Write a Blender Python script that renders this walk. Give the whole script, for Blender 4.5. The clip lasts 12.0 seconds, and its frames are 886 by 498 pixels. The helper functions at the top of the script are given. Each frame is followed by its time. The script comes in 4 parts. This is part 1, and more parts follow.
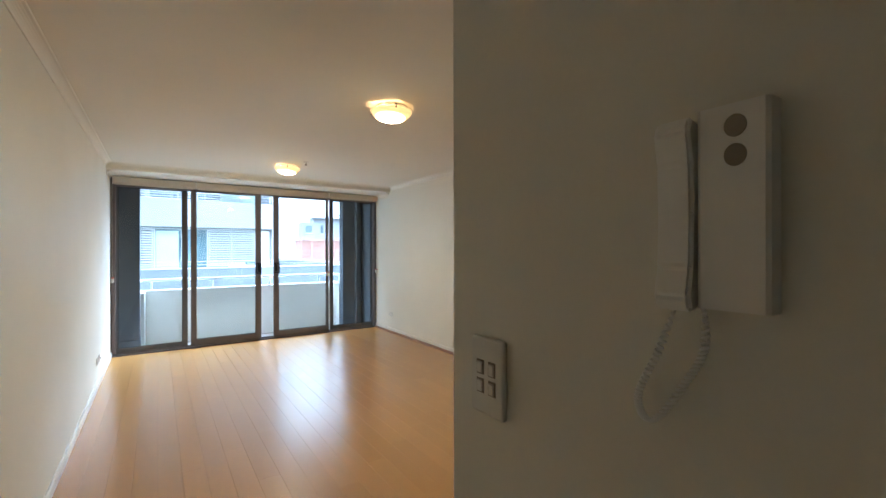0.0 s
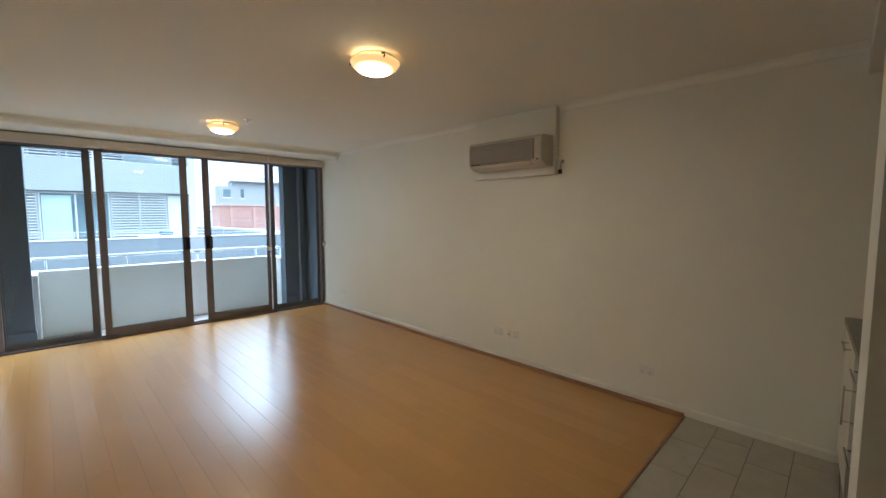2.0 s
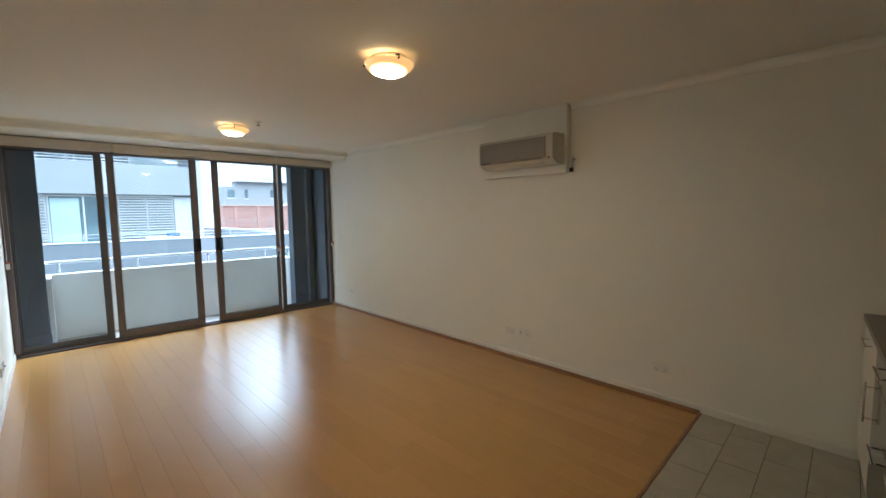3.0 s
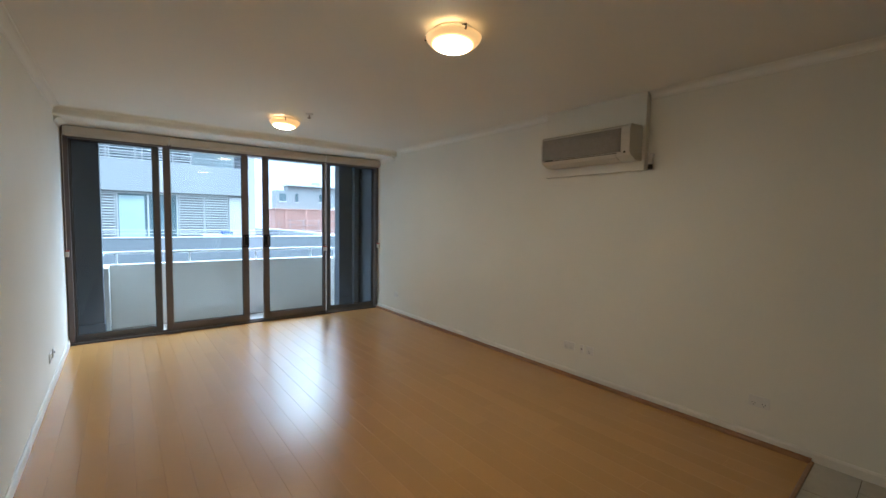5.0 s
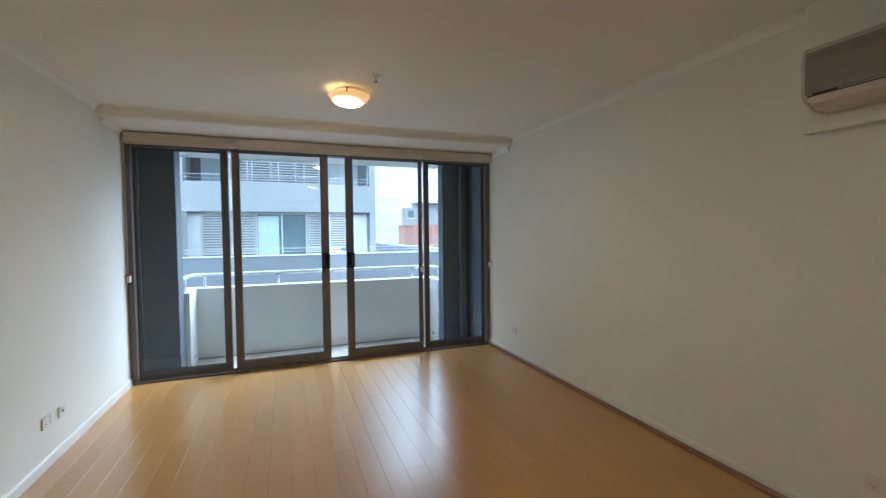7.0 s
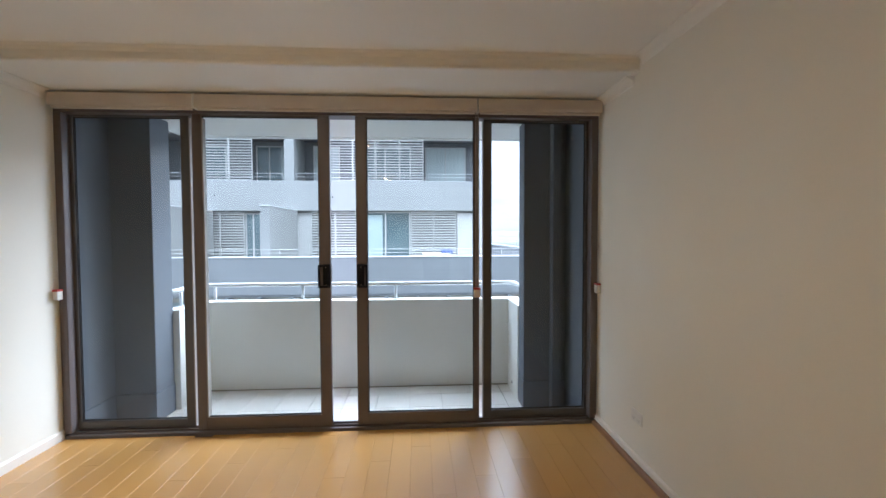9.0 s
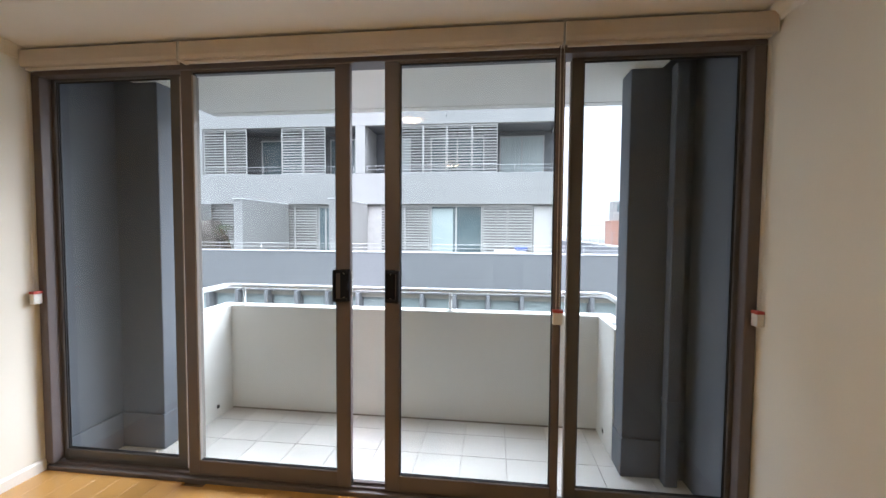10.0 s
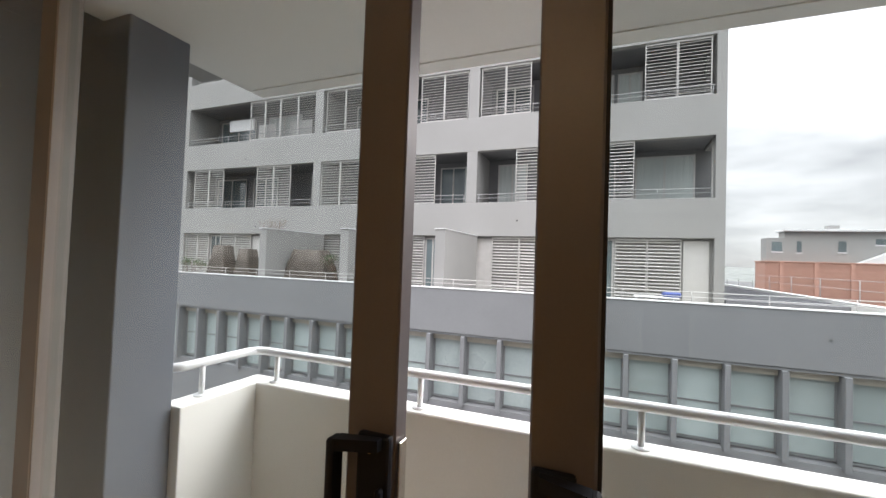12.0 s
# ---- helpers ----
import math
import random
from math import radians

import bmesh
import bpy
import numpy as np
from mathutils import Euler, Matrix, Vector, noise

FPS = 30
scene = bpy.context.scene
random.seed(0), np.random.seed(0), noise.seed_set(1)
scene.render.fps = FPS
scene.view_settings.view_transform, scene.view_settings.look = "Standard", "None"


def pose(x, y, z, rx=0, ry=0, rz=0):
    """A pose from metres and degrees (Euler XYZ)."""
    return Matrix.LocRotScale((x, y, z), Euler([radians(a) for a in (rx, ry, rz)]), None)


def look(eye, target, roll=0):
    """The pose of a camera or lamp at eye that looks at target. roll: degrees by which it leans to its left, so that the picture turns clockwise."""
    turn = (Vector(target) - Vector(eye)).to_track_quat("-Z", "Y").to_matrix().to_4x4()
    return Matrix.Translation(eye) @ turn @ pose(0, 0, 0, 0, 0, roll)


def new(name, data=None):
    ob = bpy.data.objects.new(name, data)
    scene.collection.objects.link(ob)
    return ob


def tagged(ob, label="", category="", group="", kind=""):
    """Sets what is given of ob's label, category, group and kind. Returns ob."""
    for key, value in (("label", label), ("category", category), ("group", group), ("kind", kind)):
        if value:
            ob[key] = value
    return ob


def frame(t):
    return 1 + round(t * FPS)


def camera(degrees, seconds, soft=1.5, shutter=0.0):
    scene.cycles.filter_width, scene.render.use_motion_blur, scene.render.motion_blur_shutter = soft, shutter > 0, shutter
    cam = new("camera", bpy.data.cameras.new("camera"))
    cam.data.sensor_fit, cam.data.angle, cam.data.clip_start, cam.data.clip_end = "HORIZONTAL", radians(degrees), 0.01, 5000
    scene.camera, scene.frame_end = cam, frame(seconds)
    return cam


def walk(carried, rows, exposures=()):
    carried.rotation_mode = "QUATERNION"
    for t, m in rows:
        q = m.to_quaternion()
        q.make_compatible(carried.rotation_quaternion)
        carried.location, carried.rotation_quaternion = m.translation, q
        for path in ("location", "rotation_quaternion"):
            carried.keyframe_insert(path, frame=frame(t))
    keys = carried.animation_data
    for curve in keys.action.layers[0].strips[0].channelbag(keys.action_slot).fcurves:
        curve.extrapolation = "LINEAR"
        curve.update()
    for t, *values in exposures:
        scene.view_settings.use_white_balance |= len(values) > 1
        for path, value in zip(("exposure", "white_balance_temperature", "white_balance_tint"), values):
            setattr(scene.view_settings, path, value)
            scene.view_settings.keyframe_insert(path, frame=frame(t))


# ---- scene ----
cam = camera(93.5, 12.0)
SKY, SUN, LAMP = 0.62, 2.7, 27.0
PATH = [
    (0, (0.322, 0.400, 1.412), (1.451, 2.051, 1.411), -0.1),
    (0.5, (0.391, 0.618, 1.445), (1.361, 2.367, 1.447), 0.1),
    (1, (0.359, 0.782, 1.425), (1.435, 2.467, 1.383), 0.1),
    (1.5, (0.24, 0.924, 1.475), (1.522, 2.456, 1.365), 0.2),
    (2, (0.221, 0.974, 1.502), (1.603, 2.409, 1.336), 0.0),
    (2.5, (0.175, 1.016, 1.507), (1.569, 2.438, 1.329), -0.6),
    (3, (0.161, 1.022, 1.52), (1.531, 2.469, 1.343), -0.7),
    (4.8, (0.247, 1.243, 1.456), (1.508, 2.787, 1.29), 1.5),
    (5, (0.289, 1.335, 1.434), (1.511, 2.913, 1.298), 1.0),
    (5.5, (0.44, 1.62, 1.434), (1.446, 3.346, 1.33), 0.1),
    (6, (0.641, 1.987, 1.455), (1.62, 3.731, 1.442), -1.3),
    (6.5, (0.924, 2.304, 1.424), (1.795, 4.103, 1.383), -1.5),
    (7, (1.201, 2.657, 1.4), (1.907, 4.527, 1.326), -0.6),
    (7.5, (1.441, 3.063, 1.42), (2.048, 4.967, 1.348), -0.9),
    (9.5, (2.381, 4.791, 1.408), (2.311, 6.788, 1.331), 0.3),
    (10, (2.386, 5.264, 1.411), (2.144, 7.247, 1.317), 0.4),
    (10.5, (2.349, 5.721, 1.4), (1.937, 7.676, 1.307), 0.4),
    (11, (2.209, 6.144, 1.409), (1.678, 8.072, 1.429), 2.2),
    (11.5, (2.035, 6.545, 1.423), (1.403, 8.442, 1.461), 1.8),
    (12, (1.917, 6.832, 1.442), (1.169, 8.686, 1.5), 2.0),
]
EXPOSURES = [(0, 2.42, 4600, 3), (1, 2.15, 4640, 3), (3, 1.80, 4780, 3), (5.5, 1.66, 4620, 3), (7.7, 1.52, 4760, 4), (9.5, 1.56, 5480, 13), (10.5, 1.56, 6100, 14), (11, 1.42, 6450, 15), (11.5, 1.06, 6480, 15), (12, 0.84, 6500, 15)]
walk(cam, [(t, look(eye, target, roll)) for t, eye, target, roll in PATH], EXPOSURES)

# ---- world, sun, exposure ----
world = bpy.data.worlds.new("overcast_sky")
scene.world = world
world.use_nodes = True
wn, wl = world.node_tree.nodes, world.node_tree.links
wn.clear()
w_out, w_bg = wn.new("ShaderNodeOutputWorld"), wn.new("ShaderNodeBackground")
w_sky = wn.new("ShaderNodeTexSky")
w_sky.sky_type, w_sky.sun_disc = "NISHITA", False
w_sky.sun_elevation, w_sky.sun_rotation = radians(35), radians(43.5)
w_co, w_map, w_noise = wn.new("ShaderNodeTexCoord"), wn.new("ShaderNodeMapping"), wn.new("ShaderNodeTexNoise")
w_map.inputs["Scale"].default_value = (1.6, 1.6, 6.5)
w_noise.inputs["Scale"].default_value, w_noise.inputs["Detail"].default_value = 1.5, 7
w_noise.inputs["Roughness"].default_value = 0.55
w_ramp = wn.new("ShaderNodeValToRGB")
w_ramp.color_ramp.elements[0].position, w_ramp.color_ramp.elements[1].position = 0.36, 0.66
w_ramp.color_ramp.elements[0].color = (4.9, 5.05, 5.2, 1)
w_ramp.color_ramp.elements[1].color = (10.2, 10.3, 10.4, 1)
w_mix = wn.new("ShaderNodeMix")
w_mix.data_type = "RGBA"
w_mix.inputs["Factor"].default_value = 0.93
wl.new(w_co.outputs["Generated"], w_map.inputs["Vector"])
wl.new(w_map.outputs["Vector"], w_noise.inputs["Vector"])
wl.new(w_noise.outputs["Fac"], w_ramp.inputs["Fac"])
wl.new(w_sky.outputs["Color"], w_mix.inputs[6])
wl.new(w_ramp.outputs["Color"], w_mix.inputs[7])
w_sep, w_rise, w_lift = wn.new("ShaderNodeSeparateXYZ"), wn.new("ShaderNodeMapRange"), wn.new("ShaderNodeVectorMath")
w_rise.inputs["To Min"].default_value, w_rise.inputs["To Max"].default_value = 0.135, 1.0   # an overcast sky is brightest overhead
w_rise.interpolation_type = "SMOOTHSTEP"
w_rise.inputs["From Min"].default_value = 0.2
w_lift.operation = "SCALE"
wl.new(w_co.outputs["Generated"], w_sep.inputs["Vector"])
wl.new(w_sep.outputs["Z"], w_rise.inputs["Value"])
wl.new(w_mix.outputs[2], w_lift.inputs[0])
wl.new(w_rise.outputs["Result"], w_lift.inputs["Scale"])
wl.new(w_lift.outputs["Vector"], w_bg.inputs["Color"])
wl.new(w_bg.outputs["Background"], w_out.inputs["Surface"])
w_bg.inputs["Strength"].default_value = SKY

sun = new("sun", bpy.data.lights.new("sun", "SUN"))
sun.data.energy, sun.data.angle, sun.data.color = SUN, radians(50), (1.0, 0.97, 0.93)
sun.matrix_world = look((11.1, 11.7, 11.4), (0, 0, 0))


# ---- materials ----
def material(name, a, b=None, rough=0.5, metal=0.0, scale=6.0, fine=90.0, bump=0.05, vary=0.0, stretch=(1, 1, 1), spec=0.5, coat=0.0, gloss=0.12):
    """Base colour between a and b by noise at two scales, gloss variation and a fine bump; vary: change from object to object."""
    m = bpy.data.materials.new(name)
    m.use_nodes = True
    n, l = m.node_tree.nodes, m.node_tree.links
    p = n["Principled BSDF"]
    b = b or tuple(c * 0.9 for c in a)
    co, mp = n.new("ShaderNodeTexCoord"), n.new("ShaderNodeMapping")
    mp.inputs["Scale"].default_value = stretch
    big, small = n.new("ShaderNodeTexNoise"), n.new("ShaderNodeTexNoise")
    big.inputs["Scale"].default_value, big.inputs["Detail"].default_value = scale, 5
    small.inputs["Scale"].default_value, small.inputs["Detail"].default_value = fine, 3
    l.new(co.outputs["Object"], mp.inputs["Vector"])
    info = n.new("ShaderNodeObjectInfo")
    add = n.new("ShaderNodeVectorMath")
    add.operation = "MULTIPLY_ADD"
    add.inputs[1].default_value = (1, 1, 1)
    mul = n.new("ShaderNodeVectorMath")
    mul.operation = "SCALE"
    mul.inputs[0].default_value = (17.0, 9.0, 5.0)
    l.new(info.outputs["Random"], mul.inputs["Scale"])
    l.new(mp.outputs["Vector"], add.inputs[0])
    l.new(mul.outputs["Vector"], add.inputs[2])
    for t in (big, small):
        l.new(add.outputs["Vector"], t.inputs["Vector"])
    sum_ = n.new("ShaderNodeMath")
    sum_.operation = "MULTIPLY_ADD"
    sum_.inputs[1].default_value = 0.35
    l.new(small.outputs["Fac"], sum_.inputs[0])
    l.new(big.outputs["Fac"], sum_.inputs[2])
    rng = n.new("ShaderNodeMapRange")
    rng.inputs["From Min"].default_value, rng.inputs["From Max"].default_value = 0.45, 0.9
    l.new(sum_.outputs["Value"], rng.inputs["Value"])
    mix = n.new("ShaderNodeMix")
    mix.data_type = "RGBA"
    mix.inputs[6].default_value, mix.inputs[7].default_value = (*a, 1), (*b, 1)
    l.new(rng.outputs["Result"], mix.inputs["Factor"])
    tint = n.new("ShaderNodeHueSaturation")
    v = n.new("ShaderNodeMapRange")
    v.inputs["To Min"].default_value, v.inputs["To Max"].default_value = 1 - vary, 1 + vary
    l.new(info.outputs["Random"], v.inputs["Value"])
    l.new(v.outputs["Result"], tint.inputs["Value"])
    l.new(mix.outputs[2], tint.inputs["Color"])
    l.new(tint.outputs["Color"], p.inputs["Base Color"])
    r = n.new("ShaderNodeMapRange")
    r.inputs["From Min"].default_value, r.inputs["From Max"].default_value = 0.3, 0.7
    r.inputs["To Min"].default_value, r.inputs["To Max"].default_value = rough * (1 - gloss), min(1, rough * (1 + gloss))
    l.new(big.outputs["Fac"], r.inputs["Value"])
    l.new(r.outputs["Result"], p.inputs["Roughness"])
    p.inputs["Metallic"].default_value = metal
    p.inputs["Specular IOR Level"].default_value = spec
    p.inputs["Coat Weight"].default_value = coat
    p.inputs["Coat Roughness"].default_value = 0.2
    if bump:
        bp = n.new("ShaderNodeBump")
        bp.inputs["Strength"].default_value, bp.inputs["Distance"].default_value = bump, 0.004
        l.new(sum_.outputs["Value"], bp.inputs["Height"])
        l.new(bp.outputs["Normal"], p.inputs["Normal"])
    return m


def glass_material(name, tint, strength=0.022):
    m = bpy.data.materials.new(name)
    m.use_nodes = True
    n, l = m.node_tree.nodes, m.node_tree.links
    n.clear()
    out, mix = n.new("ShaderNodeOutputMaterial"), n.new("ShaderNodeMixShader")
    tr, gl, fr = n.new("ShaderNodeBsdfTransparent"), n.new("ShaderNodeBsdfGlossy"), n.new("ShaderNodeLayerWeight")
    fr.inputs["Blend"].default_value = 0.5
    power, ramp = n.new("ShaderNodeMath"), n.new("ShaderNodeMapRange")
    power.operation = "POWER"
    power.inputs[1].default_value = 5.0
    ramp.inputs["To Min"].default_value = strength
    tr.inputs["Color"].default_value = (*tint, 1)
    gl.inputs["Roughness"].default_value = 0.02
    l.new(fr.outputs["Facing"], power.inputs[0])
    l.new(power.outputs["Value"], ramp.inputs["Value"])
    l.new(ramp.outputs["Result"], mix.inputs["Fac"])
    l.new(tr.outputs["BSDF"], mix.inputs[1])
    l.new(gl.outputs["BSDF"], mix.inputs[2])
    l.new(mix.outputs["Shader"], out.inputs["Surface"])
    return m


def glow_material(name, color, strength):
    m = bpy.data.materials.new(name)
    m.use_nodes = True
    n, l = m.node_tree.nodes, m.node_tree.links
    p = n["Principled BSDF"]
    co, no, rg = n.new("ShaderNodeTexCoord"), n.new("ShaderNodeTexNoise"), n.new("ShaderNodeMapRange")
    no.inputs["Scale"].default_value = 9
    rg.inputs["To Min"].default_value, rg.inputs["To Max"].default_value = strength * 0.75, strength * 1.25
    l.new(co.outputs["Object"], no.inputs["Vector"])
    l.new(no.outputs["Fac"], rg.inputs["Value"])
    flat, far, fall = n.new("ShaderNodeVectorMath"), n.new("ShaderNodeVectorMath"), n.new("ShaderNodeMapRange")
    flat.operation, far.operation = "MULTIPLY_ADD", "LENGTH"
    flat.inputs[1].default_value, flat.inputs[2].default_value = (1, 1, 0), (0.016, 0.006, 0.0)
    fall.interpolation_type = "SMOOTHERSTEP"
    fall.inputs["From Min"].default_value, fall.inputs["From Max"].default_value = 0.020, 0.122
    fall.inputs["To Min"].default_value, fall.inputs["To Max"].default_value = 2.8, 0.011   # the bulb stands behind the middle
    hue, times = n.new("ShaderNodeMix"), n.new("ShaderNodeMath")
    hue.data_type, times.operation = "RGBA", "MULTIPLY"
    hue.inputs[6].default_value, hue.inputs[7].default_value = (1.0, 0.46, 0.11, 1), (*color, 1)
    l.new(co.outputs["Object"], flat.inputs[0])
    l.new(flat.outputs["Vector"], far.inputs[0])
    l.new(far.outputs["Value"], fall.inputs["Value"])
    l.new(fall.outputs["Result"], hue.inputs["Factor"])
    l.new(fall.outputs["Result"], times.inputs[0])
    l.new(rg.outputs["Result"], times.inputs[1])
    l.new(times.outputs["Value"], p.inputs["Emission Strength"])
    l.new(hue.outputs[2], p.inputs["Emission Color"])
    p.inputs["Base Color"].default_value = (0.85, 0.8, 0.7, 1)
    p.inputs["Roughness"].default_value = 0.25
    return m


M_WALL = material("wall_paint", (0.81, 0.795, 0.71), (0.775, 0.76, 0.675), 0.55, scale=1.2, fine=160, bump=0.06)
M_CEIL = material("ceiling_paint", (0.86, 0.85, 0.785), (0.83, 0.82, 0.755), 0.8, scale=0.9, fine=140, bump=0.04)
M_TRIM = material("white_gloss_trim", (0.78, 0.75, 0.69), (0.72, 0.69, 0.62), 0.35, scale=4, fine=80, bump=0.03)
M_PLANK = material("honey_laminate", (0.458, 0.252, 0.070), (0.450, 0.247, 0.0685), 0.27, scale=0.7, fine=4, bump=0, vary=0.045, stretch=(1, 0.45, 1), coat=0.2, gloss=0.02)
M_QUAD = material("stained_wood_bead", (0.27, 0.13, 0.04), (0.19, 0.085, 0.025), 0.35, scale=6, fine=60, bump=0.03, stretch=(8, 1, 8))
M_SUB = material("underlay", (0.12, 0.07, 0.03), rough=0.8)
M_TILE = material("beige_floor_tile", (0.46, 0.43, 0.36), (0.38, 0.35, 0.29), 0.35, scale=7, fine=60, bump=0.02, vary=0.04)
M_GROUT = material("grey_grout", (0.20, 0.18, 0.15), rough=0.9)
M_ALU = material("bronze_powder_coat", (0.132, 0.113, 0.112), (0.112, 0.096, 0.095), 0.42, metal=0.0, scale=3, fine=240, bump=0.01)
M_ALU_OUT = material("grey_outer_frame", (0.105, 0.105, 0.108), (0.085, 0.085, 0.088), 0.4, scale=3, fine=240, bump=0.01)
M_ALU_IN = material("silver_track", (0.54, 0.54, 0.54), (0.45, 0.45, 0.45), 0.4, metal=0.1, scale=5, fine=150, bump=0.02)
M_INTERLOCK = material("champagne_aluminium", (0.30, 0.275, 0.25), (0.26, 0.24, 0.22), 0.4, metal=0.1, scale=5, fine=150, bump=0.02)
M_RUBBER = material("black_gasket", (0.02, 0.02, 0.022), rough=0.6)
M_HANDLE = material("black_plastic_handle", (0.008, 0.010, 0.017), (0.006, 0.008, 0.013), 0.6, bump=0.01, spec=0.2)
M_GLASS = glass_material("clear_door_glass", (0.865, 0.89, 0.885))
M_WINGLASS = material("tinted_window_glass", (0.10, 0.13, 0.135), (0.07, 0.09, 0.095), 0.08, scale=1.2, bump=0.0, vary=0.5, spec=0.9)
M_BLIND = material("cream_blind_fascia", (0.62, 0.57, 0.49), (0.55, 0.50, 0.43), 0.55, scale=5, fine=220, bump=0.05)
M_PLASTIC = material("white_plastic", (0.76, 0.75, 0.71), (0.72, 0.71, 0.66), 0.4, scale=3, fine=100, bump=0.01)
M_PHONE = material("clean_white_plastic", (0.88, 0.88, 0.85), (0.85, 0.85, 0.82), 0.45, scale=3, fine=100, bump=0.005)
M_ACWHITE = material("aged_white_plastic", (0.62, 0.58, 0.50), (0.57, 0.53, 0.45), 0.4, scale=3, fine=100, bump=0.01)
M_ACGREY = material("grey_grille_plastic", (0.30, 0.27, 0.23), (0.26, 0.235, 0.20), 0.45, scale=30, fine=200, bump=0.06)
M_DARK = material("dark_plastic", (0.03, 0.028, 0.026), rough=0.5, bump=0.01)
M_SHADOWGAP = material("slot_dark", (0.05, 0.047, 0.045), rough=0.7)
M_RED = material("red_tag", (0.45, 0.05, 0.035), rough=0.5)
M_CHROME = material("brushed_chrome", (0.70, 0.68, 0.64), (0.6, 0.58, 0.55), 0.22, metal=1.0, scale=20, fine=300, bump=0.01)
M_CAB = material("off_white_laminate_door", (0.66, 0.60, 0.50), (0.62, 0.56, 0.46), 0.35, bump=0.01)
M_STONE = material("brown_speckled_stone", (0.20, 0.13, 0.08), (0.07, 0.045, 0.03), 0.2, scale=60, fine=240, bump=0.01)
M_OVEN = material("black_oven_glass", (0.02, 0.018, 0.016), rough=0.1, bump=0)
M_BOWL = glow_material("frosted_glass_bowl", (1.0, 0.71, 0.38), LAMP)
M_RENDER = material("painted_render_white", (0.82, 0.81, 0.765), (0.75, 0.74, 0.695), 0.8, scale=1.6, fine=80, bump=0.012)
M_SOFFIT = material("painted_soffit", (0.87, 0.86, 0.80), (0.82, 0.81, 0.75), 0.85, scale=1.1, fine=80, bump=0.012)
M_SLATE = material("dark_slate_blue_paint", (0.145, 0.160, 0.184), (0.120, 0.134, 0.157), 0.6, scale=1.5, fine=90, bump=0)
M_BTILE = material("pale_balcony_tile", (0.72, 0.69, 0.64), (0.62, 0.59, 0.54), 0.5, scale=4, fine=70, bump=0.05, vary=0.05)
M_BGROUT = material("pale_grout", (0.52, 0.49, 0.44), rough=0.9)
M_RAIL = material("white_enamel_rail", (0.84, 0.85, 0.86), (0.76, 0.77, 0.78), 0.3, scale=8, fine=90, bump=0.02)
M_THINRAIL = material("dull_grey_rail", (0.36, 0.36, 0.36), rough=0.5, bump=0)
M_FACADE = material("pale_grey_render", (0.268, 0.265, 0.255), (0.254, 0.251, 0.241), 0.85, scale=0.5, fine=30, bump=0)
M_PODIUM = material("grey_podium_render", (0.188, 0.192, 0.195), (0.166, 0.170, 0.173), 0.85, scale=0.6, fine=26, bump=0)
M_CAP = material("white_capping", (0.60, 0.60, 0.595), rough=0.6, bump=0)
M_SHUT = material("white_aluminium_louvre", (0.46, 0.45, 0.43), (0.41, 0.40, 0.38), 0.45, bump=0.01, vary=0.04)
# darker than the facade render: the shade inside the recesses is in this colour
M_RECESS_SHADE = material("recess_shade_paint", (0.15, 0.152, 0.155), (0.12, 0.122, 0.125), 0.8, scale=0.8, bump=0)
M_CURTAIN = material("pale_curtain", (0.50, 0.54, 0.52), (0.37, 0.41, 0.40), 0.8, scale=2, fine=20, bump=0.1, stretch=(12, 1, 0.4))
M_FROST = material("frosted_green_glass", (0.36, 0.41, 0.40), (0.28, 0.33, 0.325), 0.3, scale=0.9, fine=14, bump=0.0, vary=0.14)
# brick base raised and paled, so the haze of distance sits in the colour
M_BRICK_HAZED = material("hazed_red_brick", (0.44, 0.25, 0.19), (0.34, 0.18, 0.135), 0.85, scale=3, fine=20, bump=0.1, vary=0.15)
M_ROOF = material("dark_roof_sheet", (0.17, 0.17, 0.18), (0.12, 0.12, 0.13), 0.7, scale=1.5, bump=0.1)
M_COVER = material("brown_furniture_cover", (0.10, 0.085, 0.07), (0.06, 0.05, 0.042), 0.85, scale=4, bump=0.3)
M_TWIG = material("bare_twig", (0.16, 0.11, 0.08), rough=0.9)
M_LEAF = material("dull_green_leaf", (0.07, 0.11, 0.045), (0.045, 0.075, 0.03), 0.7, vary=0.2)
M_GROUND = material("asphalt_ground", (0.055, 0.055, 0.057), (0.045, 0.045, 0.046), 0.9, scale=0.4, fine=8, bump=0.2)
M_HILL = material("distant_hill_green", (0.15, 0.165, 0.15), (0.20, 0.205, 0.195), 0.95, scale=0.02, fine=0.3, bump=0.0)


# ---- mesh helpers ----
def box(bm, x0, x1, y0, y1, z0, z1, bevel=0.0, seg=1):
    vs = [bm.verts.new((x, y, z)) for x in (x0, x1) for y in (y0, y1) for z in (z0, z1)]
    fs = [bm.faces.new([vs[i] for i in f]) for f in ((0, 1, 3, 2), (4, 6, 7, 5), (0, 4, 5, 1), (2, 3, 7, 6), (0, 2, 6, 4), (1, 5, 7, 3))]
    if bevel:
        es = {e for f in fs for e in f.edges}
        bmesh.ops.bevel(bm, geom=list(es), offset=bevel, segments=seg, affect="EDGES", profile=0.5)
    return bm


def boxed(x0, x1, y0, y1, z0, z1, bevel=0.0, seg=1):
    return box(bmesh.new(), x0, x1, y0, y1, z0, z1, bevel, seg)


